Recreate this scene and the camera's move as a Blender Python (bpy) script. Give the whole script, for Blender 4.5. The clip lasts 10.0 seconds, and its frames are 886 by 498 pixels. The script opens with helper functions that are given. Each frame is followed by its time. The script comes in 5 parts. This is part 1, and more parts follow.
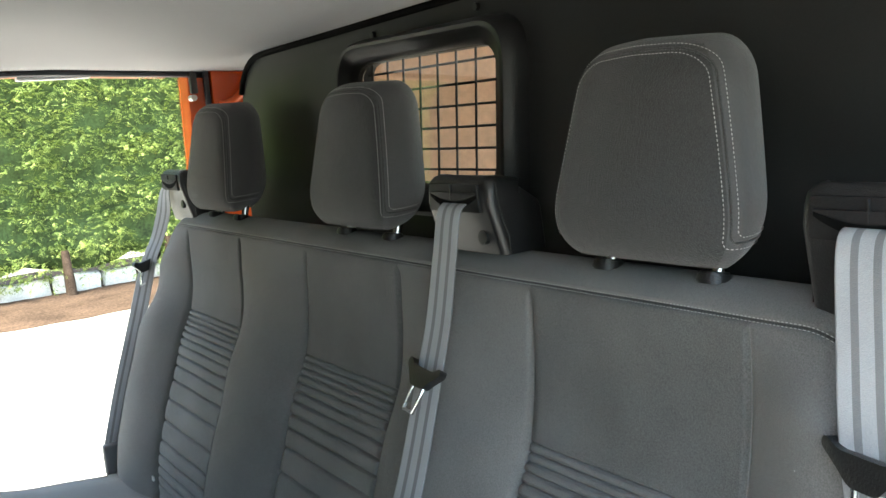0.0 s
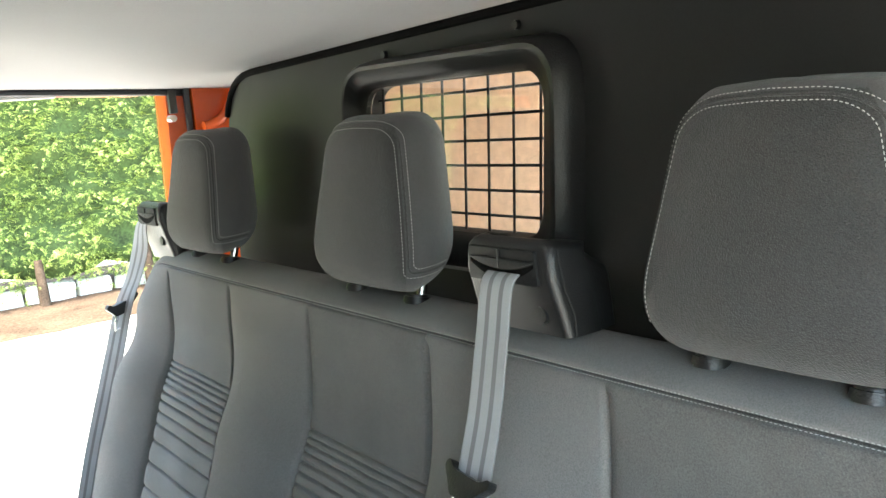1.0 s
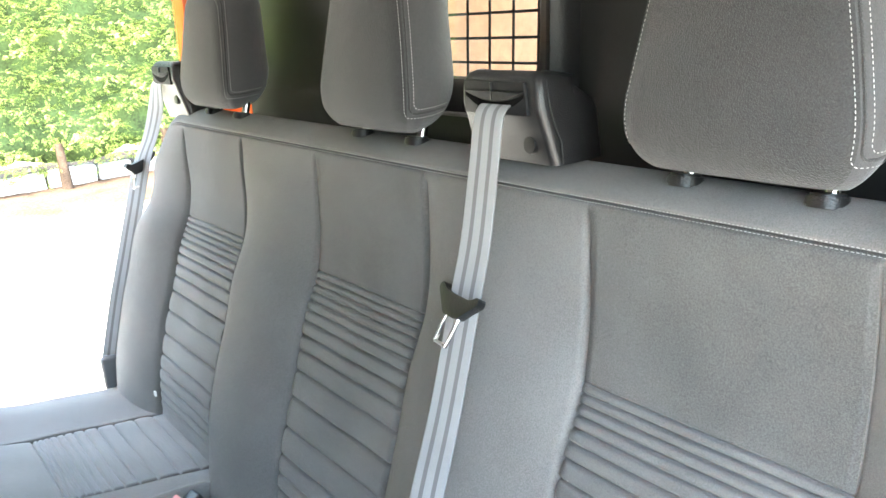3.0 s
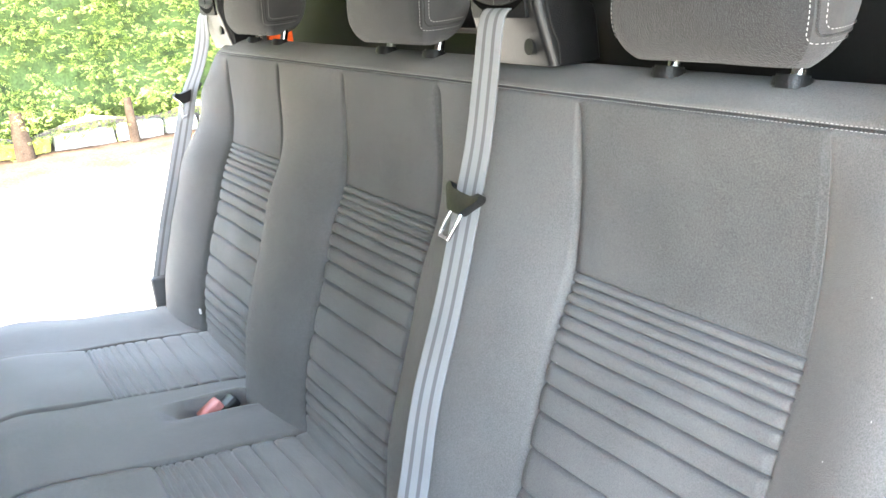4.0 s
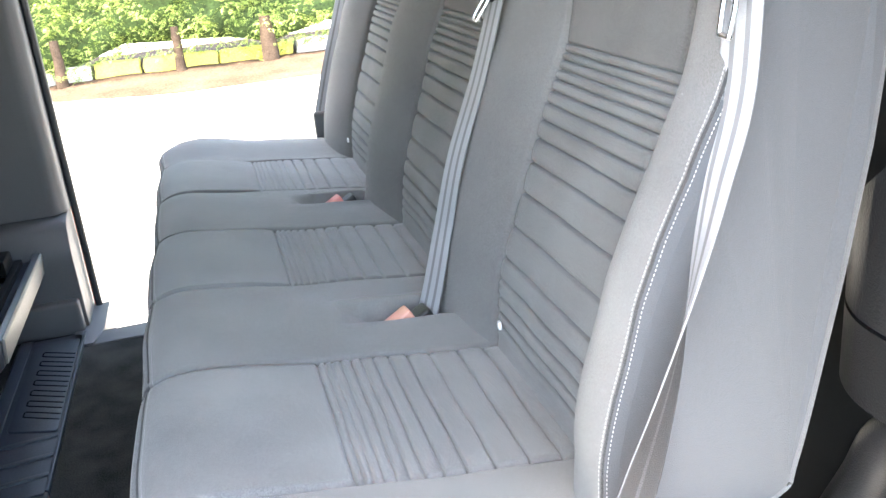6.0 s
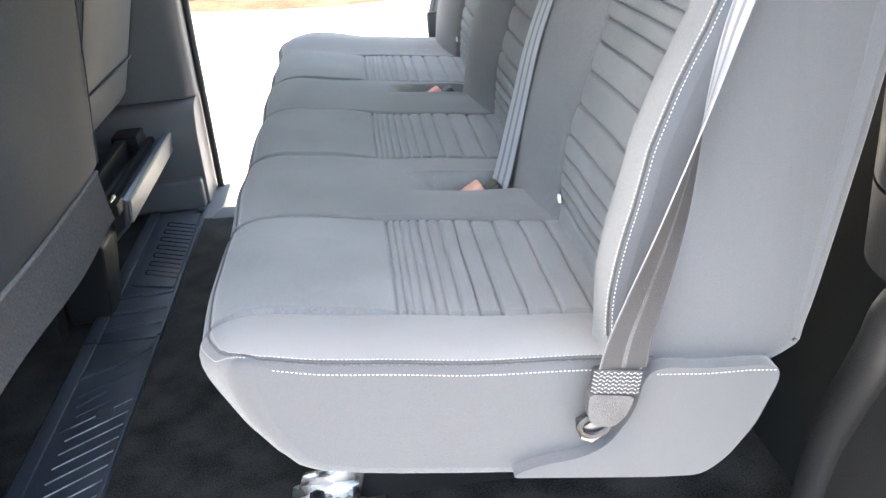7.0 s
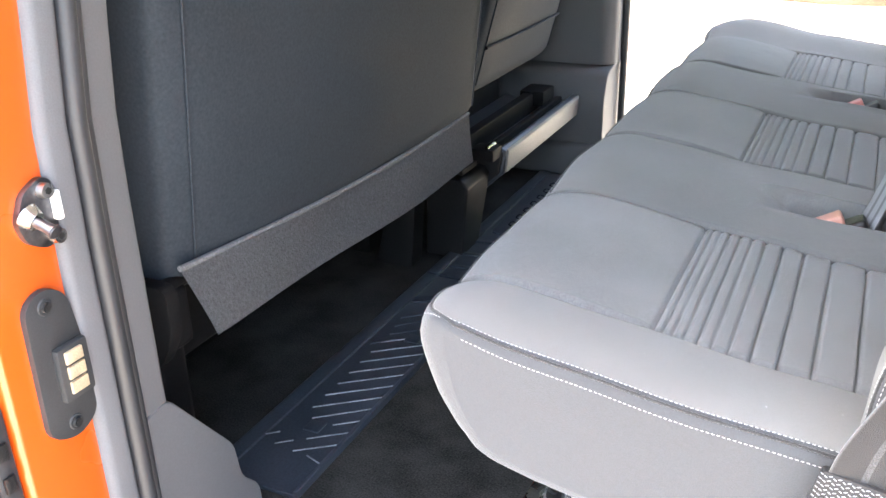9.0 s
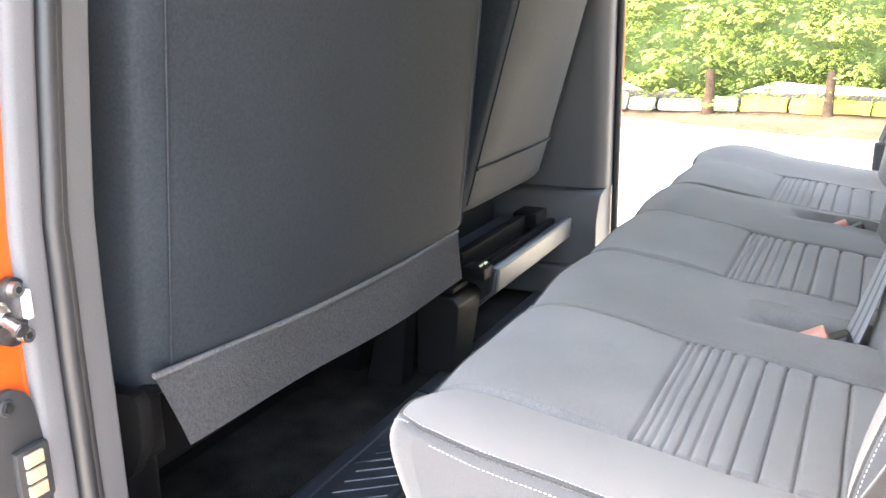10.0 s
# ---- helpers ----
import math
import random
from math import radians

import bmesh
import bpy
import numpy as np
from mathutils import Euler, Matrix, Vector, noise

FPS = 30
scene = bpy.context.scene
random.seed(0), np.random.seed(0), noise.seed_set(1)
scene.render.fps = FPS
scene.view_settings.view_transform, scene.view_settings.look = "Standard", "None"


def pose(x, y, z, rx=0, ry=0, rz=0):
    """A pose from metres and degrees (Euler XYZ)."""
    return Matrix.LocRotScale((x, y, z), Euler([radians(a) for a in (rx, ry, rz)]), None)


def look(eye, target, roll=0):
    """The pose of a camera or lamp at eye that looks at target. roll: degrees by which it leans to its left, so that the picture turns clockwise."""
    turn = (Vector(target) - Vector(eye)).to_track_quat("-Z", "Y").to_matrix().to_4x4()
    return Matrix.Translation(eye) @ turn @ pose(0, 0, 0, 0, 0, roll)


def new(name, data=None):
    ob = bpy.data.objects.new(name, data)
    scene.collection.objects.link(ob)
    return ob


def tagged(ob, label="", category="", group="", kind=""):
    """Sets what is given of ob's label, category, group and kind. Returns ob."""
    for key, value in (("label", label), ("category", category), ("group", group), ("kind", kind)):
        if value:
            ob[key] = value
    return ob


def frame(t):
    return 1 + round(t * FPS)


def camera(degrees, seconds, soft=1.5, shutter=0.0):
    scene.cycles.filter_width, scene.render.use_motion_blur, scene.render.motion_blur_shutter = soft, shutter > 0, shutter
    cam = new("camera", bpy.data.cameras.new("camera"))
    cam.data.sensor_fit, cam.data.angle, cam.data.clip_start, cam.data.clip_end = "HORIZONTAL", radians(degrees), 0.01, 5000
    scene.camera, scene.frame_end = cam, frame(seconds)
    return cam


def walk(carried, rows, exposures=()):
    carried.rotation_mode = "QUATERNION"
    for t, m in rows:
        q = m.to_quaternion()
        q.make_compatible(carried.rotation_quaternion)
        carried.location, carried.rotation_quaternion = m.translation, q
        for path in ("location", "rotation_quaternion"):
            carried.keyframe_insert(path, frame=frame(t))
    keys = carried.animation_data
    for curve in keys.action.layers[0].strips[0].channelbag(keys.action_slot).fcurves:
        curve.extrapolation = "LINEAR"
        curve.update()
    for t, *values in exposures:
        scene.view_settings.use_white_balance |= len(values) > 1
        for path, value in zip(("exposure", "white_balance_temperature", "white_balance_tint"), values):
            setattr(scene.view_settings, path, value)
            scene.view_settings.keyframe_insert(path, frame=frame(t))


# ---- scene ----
cam = camera(53.0, 10.0)
PATH = [
    (0, (0.071, -0.326, 1.064), (1.19, 1.303, 0.76), -4.7),
    (0.5, (0.108, -0.172, 1.1), (1.246, 1.443, 0.788), -4.8),
    (1, (0.142, -0.126, 1.113), (1.299, 1.476, 0.802), -5.0),
    (1.5, (0.139, -0.146, 1.097), (1.287, 1.46, 0.781), -5.1),
    (2, (0.139, -0.157, 1.082), (1.248, 1.446, 0.63), -4.9),
    (3.5, (0.115, -0.22, 1.04), (1.16, 1.389, 0.475), -5.0),
    (4, (0.128, -0.277, 1.007), (1.07, 1.379, 0.4), -4.9),
    (4.5, (0.139, -0.369, 0.982), (0.94, 1.356, 0.362), -4.8),
    (5, (0.141, -0.458, 0.95), (0.762, 1.32, 0.277), -5.1),
    (5.2, (0.144, -0.5, 0.934), (0.739, 1.282, 0.246), -5.2),
    (6.3, (0.264, -0.632, 0.843), (0.616, 1.188, 0.094), -5.5),
    (6.5, (0.273, -0.655, 0.827), (0.56, 1.153, 0.022), -5.4),
    (7, (0.294, -0.716, 0.814), (0.425, 1.1, -0.014), -5.1),
    (7.5, (0.335, -0.713, 0.809), (0.166, 1.102, -0.015), -4.6),
    (8, (0.394, -0.667, 0.804), (-0.07, 1.098, -0.014), -3.3),
    (8.5, (0.428, -0.645, 0.792), (-0.257, 1.049, -0.02), -2.6),
    (9, (0.445, -0.617, 0.773), (-0.359, 1.024, -0.039), -1.5),
    (9.5, (0.468, -0.607, 0.759), (-0.355, 1.064, 0.03), -1.3),
    (10, (0.473, -0.612, 0.755), (-0.378, 1.115, 0.212), -1.1),
]
STOPS = [(t, e + 0.38) for t, e in ((0, 2.98), (0.5, 3.35), (1, 3.78), (1.5, 4.05), (2, 4.35), (3.5, 4.57), (4.5, 4.47), (5.2, 4.24), (6.5, 4.05), (7.5, 3.92), (8.5, 3.92), (10, 4.24))]
BALANCE = ((0, 6900, -4), (1.5, 6850, -4), (4.5, 7200, 4), (7, 7350, 5), (8.5, 7600, 7), (10, 7950, 8))
EXPOSURES = [(t, e, *(float(np.interp(t, [b[0] for b in BALANCE], [b[k] for b in BALANCE])) for k in (1, 2))) for t, e in STOPS]
walk(cam, [(t, look(eye, target, roll)) for t, eye, target, roll in PATH], EXPOSURES)

# ---- light ----
SUN_DIR = Vector((-0.30, -0.13, 0.945)).normalized()
world = bpy.data.worlds.new("sky")
scene.world = world
world.use_nodes = True
wn = world.node_tree
sky = wn.nodes.new("ShaderNodeTexSky")
sky.sky_type = "NISHITA"
sky.sun_disc = False
sky.sun_elevation = math.asin(SUN_DIR.z)
sky.sun_rotation = math.atan2(SUN_DIR.x, SUN_DIR.y)
sky.air_density, sky.dust_density, sky.ozone_density = 1.0, 2.5, 1.0
wn.links.new(sky.outputs[0], wn.nodes["Background"].inputs[0])
wn.nodes["Background"].inputs[1].default_value = 0.15
sun = new("sun", bpy.data.lights.new("sun", "SUN"))
sun.data.energy, sun.data.angle, sun.data.color = 2.0, radians(6), (1.0, 0.95, 0.88)
sun.matrix_world = look(SUN_DIR * 20, (0, 0, 0))


# ---- materials ----
def material(name, color, rough=0.6, metal=0.0, vary=0.15, big=6.0, fine=600.0, bump=0.0, bump_scale=900.0,
             coat=0.0, sheen=0.0, spec=0.5, weave=False, tint=None, per_object=0.0):
    """A surface with large faint stains, fine grain and relief, all in object space (metres)."""
    m = bpy.data.materials.new(name)
    m.use_nodes = True
    nt = m.node_tree
    p = nt.nodes["Principled BSDF"]
    p.inputs["Roughness"].default_value = rough
    p.inputs["Metallic"].default_value = metal
    p.inputs["Coat Weight"].default_value = coat
    p.inputs["Coat Roughness"].default_value = 0.06
    p.inputs["Sheen Weight"].default_value = sheen
    p.inputs["Sheen Roughness"].default_value = 0.5
    p.inputs["Specular IOR Level"].default_value = spec
    tc = nt.nodes.new("ShaderNodeTexCoord")
    n1, n2 = nt.nodes.new("ShaderNodeTexNoise"), nt.nodes.new("ShaderNodeTexNoise")
    n1.inputs["Scale"].default_value, n1.inputs["Detail"].default_value = big, 5
    n2.inputs["Scale"].default_value, n2.inputs["Detail"].default_value = fine, 2
    for n in (n1, n2):
        nt.links.new(tc.outputs["Object"], n.inputs["Vector"])
    mixn = nt.nodes.new("ShaderNodeMix")
    mixn.data_type = "FLOAT"
    mixn.inputs[0].default_value = 0.5
    nt.links.new(n1.outputs[0], mixn.inputs[2])
    nt.links.new(n2.outputs[0], mixn.inputs[3])
    ramp = nt.nodes.new("ShaderNodeValToRGB")
    lo = [c * (1 - vary * 1.6) for c in color]
    hi = list(tint) if tint else [min(1, c * (1 + vary * 1.6)) for c in color]
    ramp.color_ramp.elements[0].position, ramp.color_ramp.elements[1].position = 0.32, 0.68
    ramp.color_ramp.elements[0].color, ramp.color_ramp.elements[1].color = (*lo, 1), (*hi, 1)
    nt.links.new(mixn.outputs[0], ramp.inputs[0])
    out = ramp.outputs[0]
    if per_object:
        info, hsv = nt.nodes.new("ShaderNodeObjectInfo"), nt.nodes.new("ShaderNodeHueSaturation")
        mr = nt.nodes.new("ShaderNodeMapRange")
        mr.inputs["To Min"].default_value, mr.inputs["To Max"].default_value = 1 - per_object, 1 + per_object
        nt.links.new(info.outputs["Random"], mr.inputs[0])
        nt.links.new(mr.outputs[0], hsv.inputs["Value"])
        nt.links.new(out, hsv.inputs["Color"])
        out = hsv.outputs[0]
    nt.links.new(out, p.inputs["Base Color"])
    # roughness wanders with the stains
    rr = nt.nodes.new("ShaderNodeMapRange")
    rr.inputs["From Min"].default_value, rr.inputs["From Max"].default_value = 0.3, 0.7
    rr.inputs["To Min"].default_value, rr.inputs["To Max"].default_value = max(0.02, rough - 0.08), min(1, rough + 0.08)
    nt.links.new(n1.outputs[0], rr.inputs[0])
    nt.links.new(rr.outputs[0], p.inputs["Roughness"])
    if bump:
        b = nt.nodes.new("ShaderNodeBump")
        b.inputs["Strength"].default_value, b.inputs["Distance"].default_value = bump, 0.001
        if weave:
            wv = nt.nodes.new("ShaderNodeTexVoronoi")
            wv.inputs["Scale"].default_value = bump_scale
            nt.links.new(tc.outputs["Object"], wv.inputs["Vector"])
            nt.links.new(wv.outputs["Distance"], b.inputs["Height"])
        else:
            wv = nt.nodes.new("ShaderNodeTexNoise")
            wv.inputs["Scale"].default_value, wv.inputs["Detail"].default_value = bump_scale, 3
            nt.links.new(tc.outputs["Object"], wv.inputs["Vector"])
            nt.links.new(wv.outputs[0], b.inputs["Height"])
        nt.links.new(b.outputs[0], p.inputs["Normal"])
    return m


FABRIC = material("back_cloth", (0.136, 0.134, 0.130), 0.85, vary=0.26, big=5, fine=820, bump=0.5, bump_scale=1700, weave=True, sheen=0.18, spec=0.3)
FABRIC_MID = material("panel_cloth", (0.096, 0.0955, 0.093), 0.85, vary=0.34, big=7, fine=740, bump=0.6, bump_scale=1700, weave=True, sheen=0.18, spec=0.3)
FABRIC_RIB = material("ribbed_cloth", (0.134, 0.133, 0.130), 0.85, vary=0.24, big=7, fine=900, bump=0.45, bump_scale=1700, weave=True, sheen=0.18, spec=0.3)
# cushion copies of the cloths above, lightened to paint in light on their tops
SEAT_CLOTH = material("lit_seat_cloth", (0.146, 0.144, 0.139), 0.8, vary=0.22, big=5, fine=820, bump=0.4, bump_scale=1700, weave=True, sheen=0.30, spec=0.35)
SEAT_MID = material("lit_panel_cloth", (0.152, 0.150, 0.146), 0.8, vary=0.26, big=7, fine=740, bump=0.45, bump_scale=1700, weave=True, sheen=0.30, spec=0.35)
SEAT_RIB = material("lit_ribbed_cloth", (0.153, 0.151, 0.148), 0.8, vary=0.2, big=7, fine=900, bump=0.4, bump_scale=1700, weave=True, sheen=0.30, spec=0.35)
# smooth side cloth, base darkened to offset the strong door light on it
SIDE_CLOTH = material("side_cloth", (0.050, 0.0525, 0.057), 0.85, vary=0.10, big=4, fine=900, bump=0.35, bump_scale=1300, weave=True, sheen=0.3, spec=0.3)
# headrest sides: light from the near door is put into the paler base
HEAD_SIDE = material("headrest_lit_side", (0.060, 0.060, 0.061), 0.85, vary=0.2, big=6, fine=900, bump=0.4, bump_scale=1200, weave=True, sheen=0.25, spec=0.3)
THREAD = material("light_thread", (0.44, 0.435, 0.42), 0.7, vary=0.1)
HEAD_CLOTH = material("headrest_cloth", (0.032, 0.032, 0.032), 0.8, vary=0.34, big=6, fine=740, bump=0.8, bump_scale=900, weave=True, sheen=0.2, spec=0.3)
VINYL = material("seatback_vinyl", (0.0265, 0.033, 0.041), 0.75, vary=0.18, big=4, fine=300, bump=0.15, bump_scale=700, spec=0.15)
BLACK_PLASTIC = material("black_grained_plastic", (0.011, 0.011, 0.0115), 0.36, vary=0.12, big=4, fine=300, bump=0.5, bump_scale=520, spec=0.5)
FRAME_PLASTIC = material("window_frame_plastic", (0.011, 0.011, 0.0115), 0.4, vary=0.12, big=4, fine=300, bump=0.4, bump_scale=520, spec=0.35)
BOX_PLASTIC = material("charcoal_plastic", (0.011, 0.0113, 0.012), 0.36, vary=0.1, big=8, fine=400, bump=0.5, bump_scale=700, spec=0.5)
DARK_SATIN = material("dark_satin_plastic", (0.012, 0.012, 0.013), 0.6, vary=0.2, big=8, fine=300, bump=0.3, bump_scale=600, spec=0.22)
PLATE_GREY = material("grey_moulded_plate", (0.027, 0.028, 0.030), 0.5, vary=0.12, big=20, fine=500, bump=0.2, bump_scale=800, spec=0.4)
BULKHEAD_PLASTIC = material("bulkhead_plastic", (0.015, 0.0156, 0.0152), 0.46, vary=0.1, big=2.5, fine=400, bump=0.12, bump_scale=900, spec=0.35)
GREY_TRIM = material("grey_trim_plastic", (0.090, 0.092, 0.098), 0.55, vary=0.07, big=5, fine=500, bump=0.2, bump_scale=900, spec=0.4)
LIP_GREY = material("scuffed_grey_lip", (0.19, 0.185, 0.175), 0.5, vary=0.2, big=12, fine=300, bump=0.3, bump_scale=500, spec=0.4)
PALE_TRIM = material("pale_trim_plastic", (0.34, 0.34, 0.345), 0.55, vary=0.06, big=5, fine=500, bump=0.2, bump_scale=900, spec=0.4)
RUBBER = material("rubber_seal", (0.022, 0.0235, 0.027), 0.5, vary=0.12, big=8, fine=300, bump=0.1, bump_scale=500)
GREY_RUBBER = material("grey_flocked_seal", (0.100, 0.103, 0.112), 0.75, vary=0.08, big=6, fine=700, bump=0.2, bump_scale=900)
CARPET = material("black_carpet", (0.029, 0.028, 0.027), 0.95, vary=0.6, big=14, fine=380, bump=1.0, bump_scale=380, spec=0.15)
FELT = material("grey_felt_carpet", (0.138, 0.141, 0.148), 0.95, vary=0.22, big=260, fine=800, bump=1.0, bump_scale=420, spec=0.1)
STEP_PLASTIC = material("blue_grey_step_plastic", (0.034, 0.041, 0.054), 0.38, vary=0.25, big=10, fine=260, bump=0.2, bump_scale=500)
BLACK_STEEL = material("black_painted_steel", (0.006, 0.006, 0.0065), 0.6, vary=0.3, big=9, fine=200, bump=0.2, bump_scale=500, spec=0.15)
WORN_EDGE = material("scuffed_rib_edge", (0.22, 0.23, 0.25), 0.5, vary=0.45, big=40, fine=500)
LINER = material("headlining_cloth", (0.36, 0.36, 0.365), 0.9, vary=0.05, big=3, fine=600, bump=0.25, bump_scale=900, spec=0.2)
WEB_LIGHT = material("belt_webbing_light", (0.34, 0.35, 0.365), 0.6, vary=0.08, big=20, fine=900, bump=0.5, bump_scale=1500, weave=True)
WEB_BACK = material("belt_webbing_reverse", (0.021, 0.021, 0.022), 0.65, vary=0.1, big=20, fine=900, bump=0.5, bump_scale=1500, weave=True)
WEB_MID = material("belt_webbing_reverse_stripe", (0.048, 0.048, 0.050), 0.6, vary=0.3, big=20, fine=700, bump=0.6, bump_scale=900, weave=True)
WEB_DARK = material("belt_webbing_dark", (0.17, 0.175, 0.18), 0.6, vary=0.08, big=20, fine=900, bump=0.5, bump_scale=1500, weave=True)
STEEL = material("bright_steel", (0.62, 0.62, 0.62), 0.28, metal=1.0, vary=0.12, big=30, fine=200)
GUNMETAL = material("dark_plated_steel", (0.15, 0.15, 0.16), 0.42, metal=1.0, vary=0.2, big=40, fine=200)
ZINC = material("bright_zinc_steel", (0.52, 0.51, 0.49), 0.27, metal=1.0, vary=0.12, big=40, fine=200)
ORANGE = material("orange_metallic_paint", (0.64, 0.090, 0.013), 0.3, metal=0.1, vary=0.06, big=3, fine=1500, coat=0.6)
RED_PRESS = material("red_buckle_plastic", (0.72, 0.27, 0.24), 0.4, vary=0.08)
ORANGE_PRESS = material("orange_buckle_plastic", (0.75, 0.37, 0.28), 0.4, vary=0.08)
WHITE_TAG = material("white_plastic_tag", (0.8, 0.8, 0.78), 0.5, vary=0.04)
CONTACT = material("brass_contact", (0.72, 0.58, 0.40), 0.4, metal=0.6, vary=0.15, big=60)
SLOT_BLACK = material("gap_black", (0.004, 0.004, 0.004), 0.9, vary=0.1, spec=0.05)
WIRE = material("black_wire", (0.012, 0.012, 0.012), 0.5, vary=0.1)
PLY = material("plywood_lining", (0.52, 0.30, 0.17), 0.6, vary=0.12, big=4, fine=60)
GRAVEL = material("pale_gravel", (0.44, 0.42, 0.395), 0.9, vary=0.18, big=1.2, fine=45, bump=0.8, bump_scale=60, spec=0.2)
SOIL = material("brown_soil", (0.065, 0.042, 0.030), 0.95, vary=0.4, big=3, fine=40, bump=1.0, bump_scale=40, spec=0.1)
STONE = material("white_edging_stone", (0.62, 0.60, 0.56), 0.85, vary=0.2, big=6, fine=60, bump=1.0, bump_scale=30, per_object=0.12)
YELLOW_STONE = material("yellow_edging_stone", (0.72, 0.60, 0.12), 0.85, vary=0.25, big=6, fine=60, bump=1.0, bump_scale=30, per_object=0.1)
BARK = material("brown_bark", (0.062, 0.042, 0.030), 0.95, vary=0.35, big=12, fine=90, bump=1.0, bump_scale=50, spec=0.1)
BLOCK_WALL = material("dark_block_wall", (0.16, 0.14, 0.115), 0.9, vary=0.2, big=1, fine=60, bump=0.6, bump_scale=80)
DARK_LEAF = material("hedge_painted_shade", (0.05, 0.075, 0.024), 0.8, vary=0.4, big=6, fine=40, spec=0.2)


def leaf_material():
    m = bpy.data.materials.new("hedge_leaf")
    m.use_nodes = True
    nt = m.node_tree
    p = nt.nodes["Principled BSDF"]
    geo, ramp = nt.nodes.new("ShaderNodeNewGeometry"), nt.nodes.new("ShaderNodeValToRGB")
    e = ramp.color_ramp.elements
    e[0].color, e[1].color = (0.07, 0.105, 0.022, 1), (0.40, 0.46, 0.14, 1)
    mid = e.new(0.55)
    mid.color = (0.25, 0.32, 0.075, 1)
    nt.links.new(geo.outputs["Random Per Island"], ramp.inputs[0])
    nt.links.new(ramp.outputs[0], p.inputs["Base Color"])
    p.inputs["Roughness"].default_value = 0.6
    p.inputs["Specular IOR Level"].default_value = 0.25
    tr, mx = nt.nodes.new("ShaderNodeBsdfTranslucent"), nt.nodes.new("ShaderNodeMixShader")
    nt.links.new(ramp.outputs[0], tr.inputs["Color"])
    mx.inputs[0].default_value = 0.3
    nt.links.new(p.outputs[0], mx.inputs[1])
    nt.links.new(tr.outputs[0], mx.inputs[2])
    nt.links.new(mx.outputs[0], nt.nodes["Material Output"].inputs[0])
    return m


LEAF = leaf_material()


def glass_material():
    m = bpy.data.materials.new("window_glass")
    m.use_nodes = True
    nt = m.node_tree
    p = nt.nodes["Principled BSDF"]
    p.inputs["Base Color"].default_value = (0.95, 0.97, 0.96, 1)
    p.inputs["Transmission Weight"].default_value = 1.0
    p.inputs["Roughness"].default_value = 0.0
    p.inputs["IOR"].default_value = 1.5
    return m


GLASS = glass_material()


# ---- builders ----
def thing(name, label, category, at=(0, 0, 0), group="", kind=""):
    ob = new(name)
    ob.empty_display_size = 0.05
    ob.location = at
    return tagged(ob, label, category, group, kind)


def link(name, me, mats, parent=None, label="", smooth=True):
    for m in mats if isinstance(mats, (list, tuple)) else [mats]:
        me.materials.append(m)
    if smooth:
        me.shade_smooth()
    ob = new(name, me)
    if parent:
        ob.parent = parent
        if parent.type == "EMPTY":
            ob.matrix_parent_inverse = Matrix.Translation(-parent.location)
    if label:
        ob["label"] = label
    return ob


def part(name, bm, mat, parent=None, label="", smooth=True):
    """Links a bmesh, built in world coordinates, as one mesh under a thing or part."""
    me = bpy.data.meshes.new(name)
    bmesh.ops.recalc_face_normals(bm, faces=bm.faces)
    bm.to_mesh(me)
    bm.free()
    ob = link(name, me, mat, parent, label, smooth)
    if smooth:
        for poly in me.polygons:
            poly.use_smooth = True
        me.set_sharp_from_angle(angle=radians(40))
    return ob


def raw(name, verts, faces, mats, parent=None, label="", smooth=True, index=None):
    me = bpy.data.meshes.new(name)
    me.from_pydata(verts, [], faces)
    if index is not None:
        me.polygons.foreach_set("material_index", index)
    me.update()
    return link(name, me, mats, parent, label, smooth)


def box_bm(lo, hi, bevel=0.004, seg=2, bm=None, turn=None):
    """A bevelled box between two corners; turn: a matrix about its centre."""
    own = bm is None
    b2 = bmesh.new()
    bmesh.ops.create_cube(b2, size=1)
    lo, hi = Vector(lo), Vector(hi)
    mid, size = (lo + hi) / 2, hi - lo
    for v in b2.verts:
        v.co = Vector((v.co.x * size.x, v.co.y * size.y, v.co.z * size.z))
    if bevel:
        bmesh.ops.bevel(b2, geom=b2.edges[:], offset=min(bevel, min(size) * 0.49), segments=seg, profile=0.6, affect="EDGES")
    m = Matrix.Translation(mid) @ (turn or Matrix())
    bmesh.ops.transform(b2, matrix=m, verts=b2.verts)
    return b2 if own else merge(bm, b2)


def merge(bm, other):
    me = bpy.data.meshes.new("tmp")
    other.to_mesh(me)
    other.free()
    bm.from_mesh(me)
    bpy.data.meshes.remove(me)
    return bm


def prism_bm(outline, axis, lo, hi, bevel=0.004, seg=2):
    """A closed outline of 2D points pushed along an axis ('x': points are y,z; 'y': x,z; 'z': x,y)."""
    bm = bmesh.new()
    def put(p, d):
        return {"x": (d, p[0], p[1]), "y": (p[0], d, p[1]), "z": (p[0], p[1], d)}[axis]
    a = [bm.verts.new(put(p, lo)) for p in outline]
    b = [bm.verts.new(put(p, hi)) for p in outline]
    bm.faces.new(a)
    bm.faces.new(b[::-1])
    for i in range(len(a)):
        j = (i + 1) % len(a)
        bm.faces.new((a[j], a[i], b[i], b[j]))
    bmesh.ops.recalc_face_normals(bm, faces=bm.faces)
    if bevel:
        bmesh.ops.bevel(bm, geom=bm.edges[:], offset=bevel, segments=seg, profile=0.6, affect="EDGES", clamp_overlap=True)
    return bm


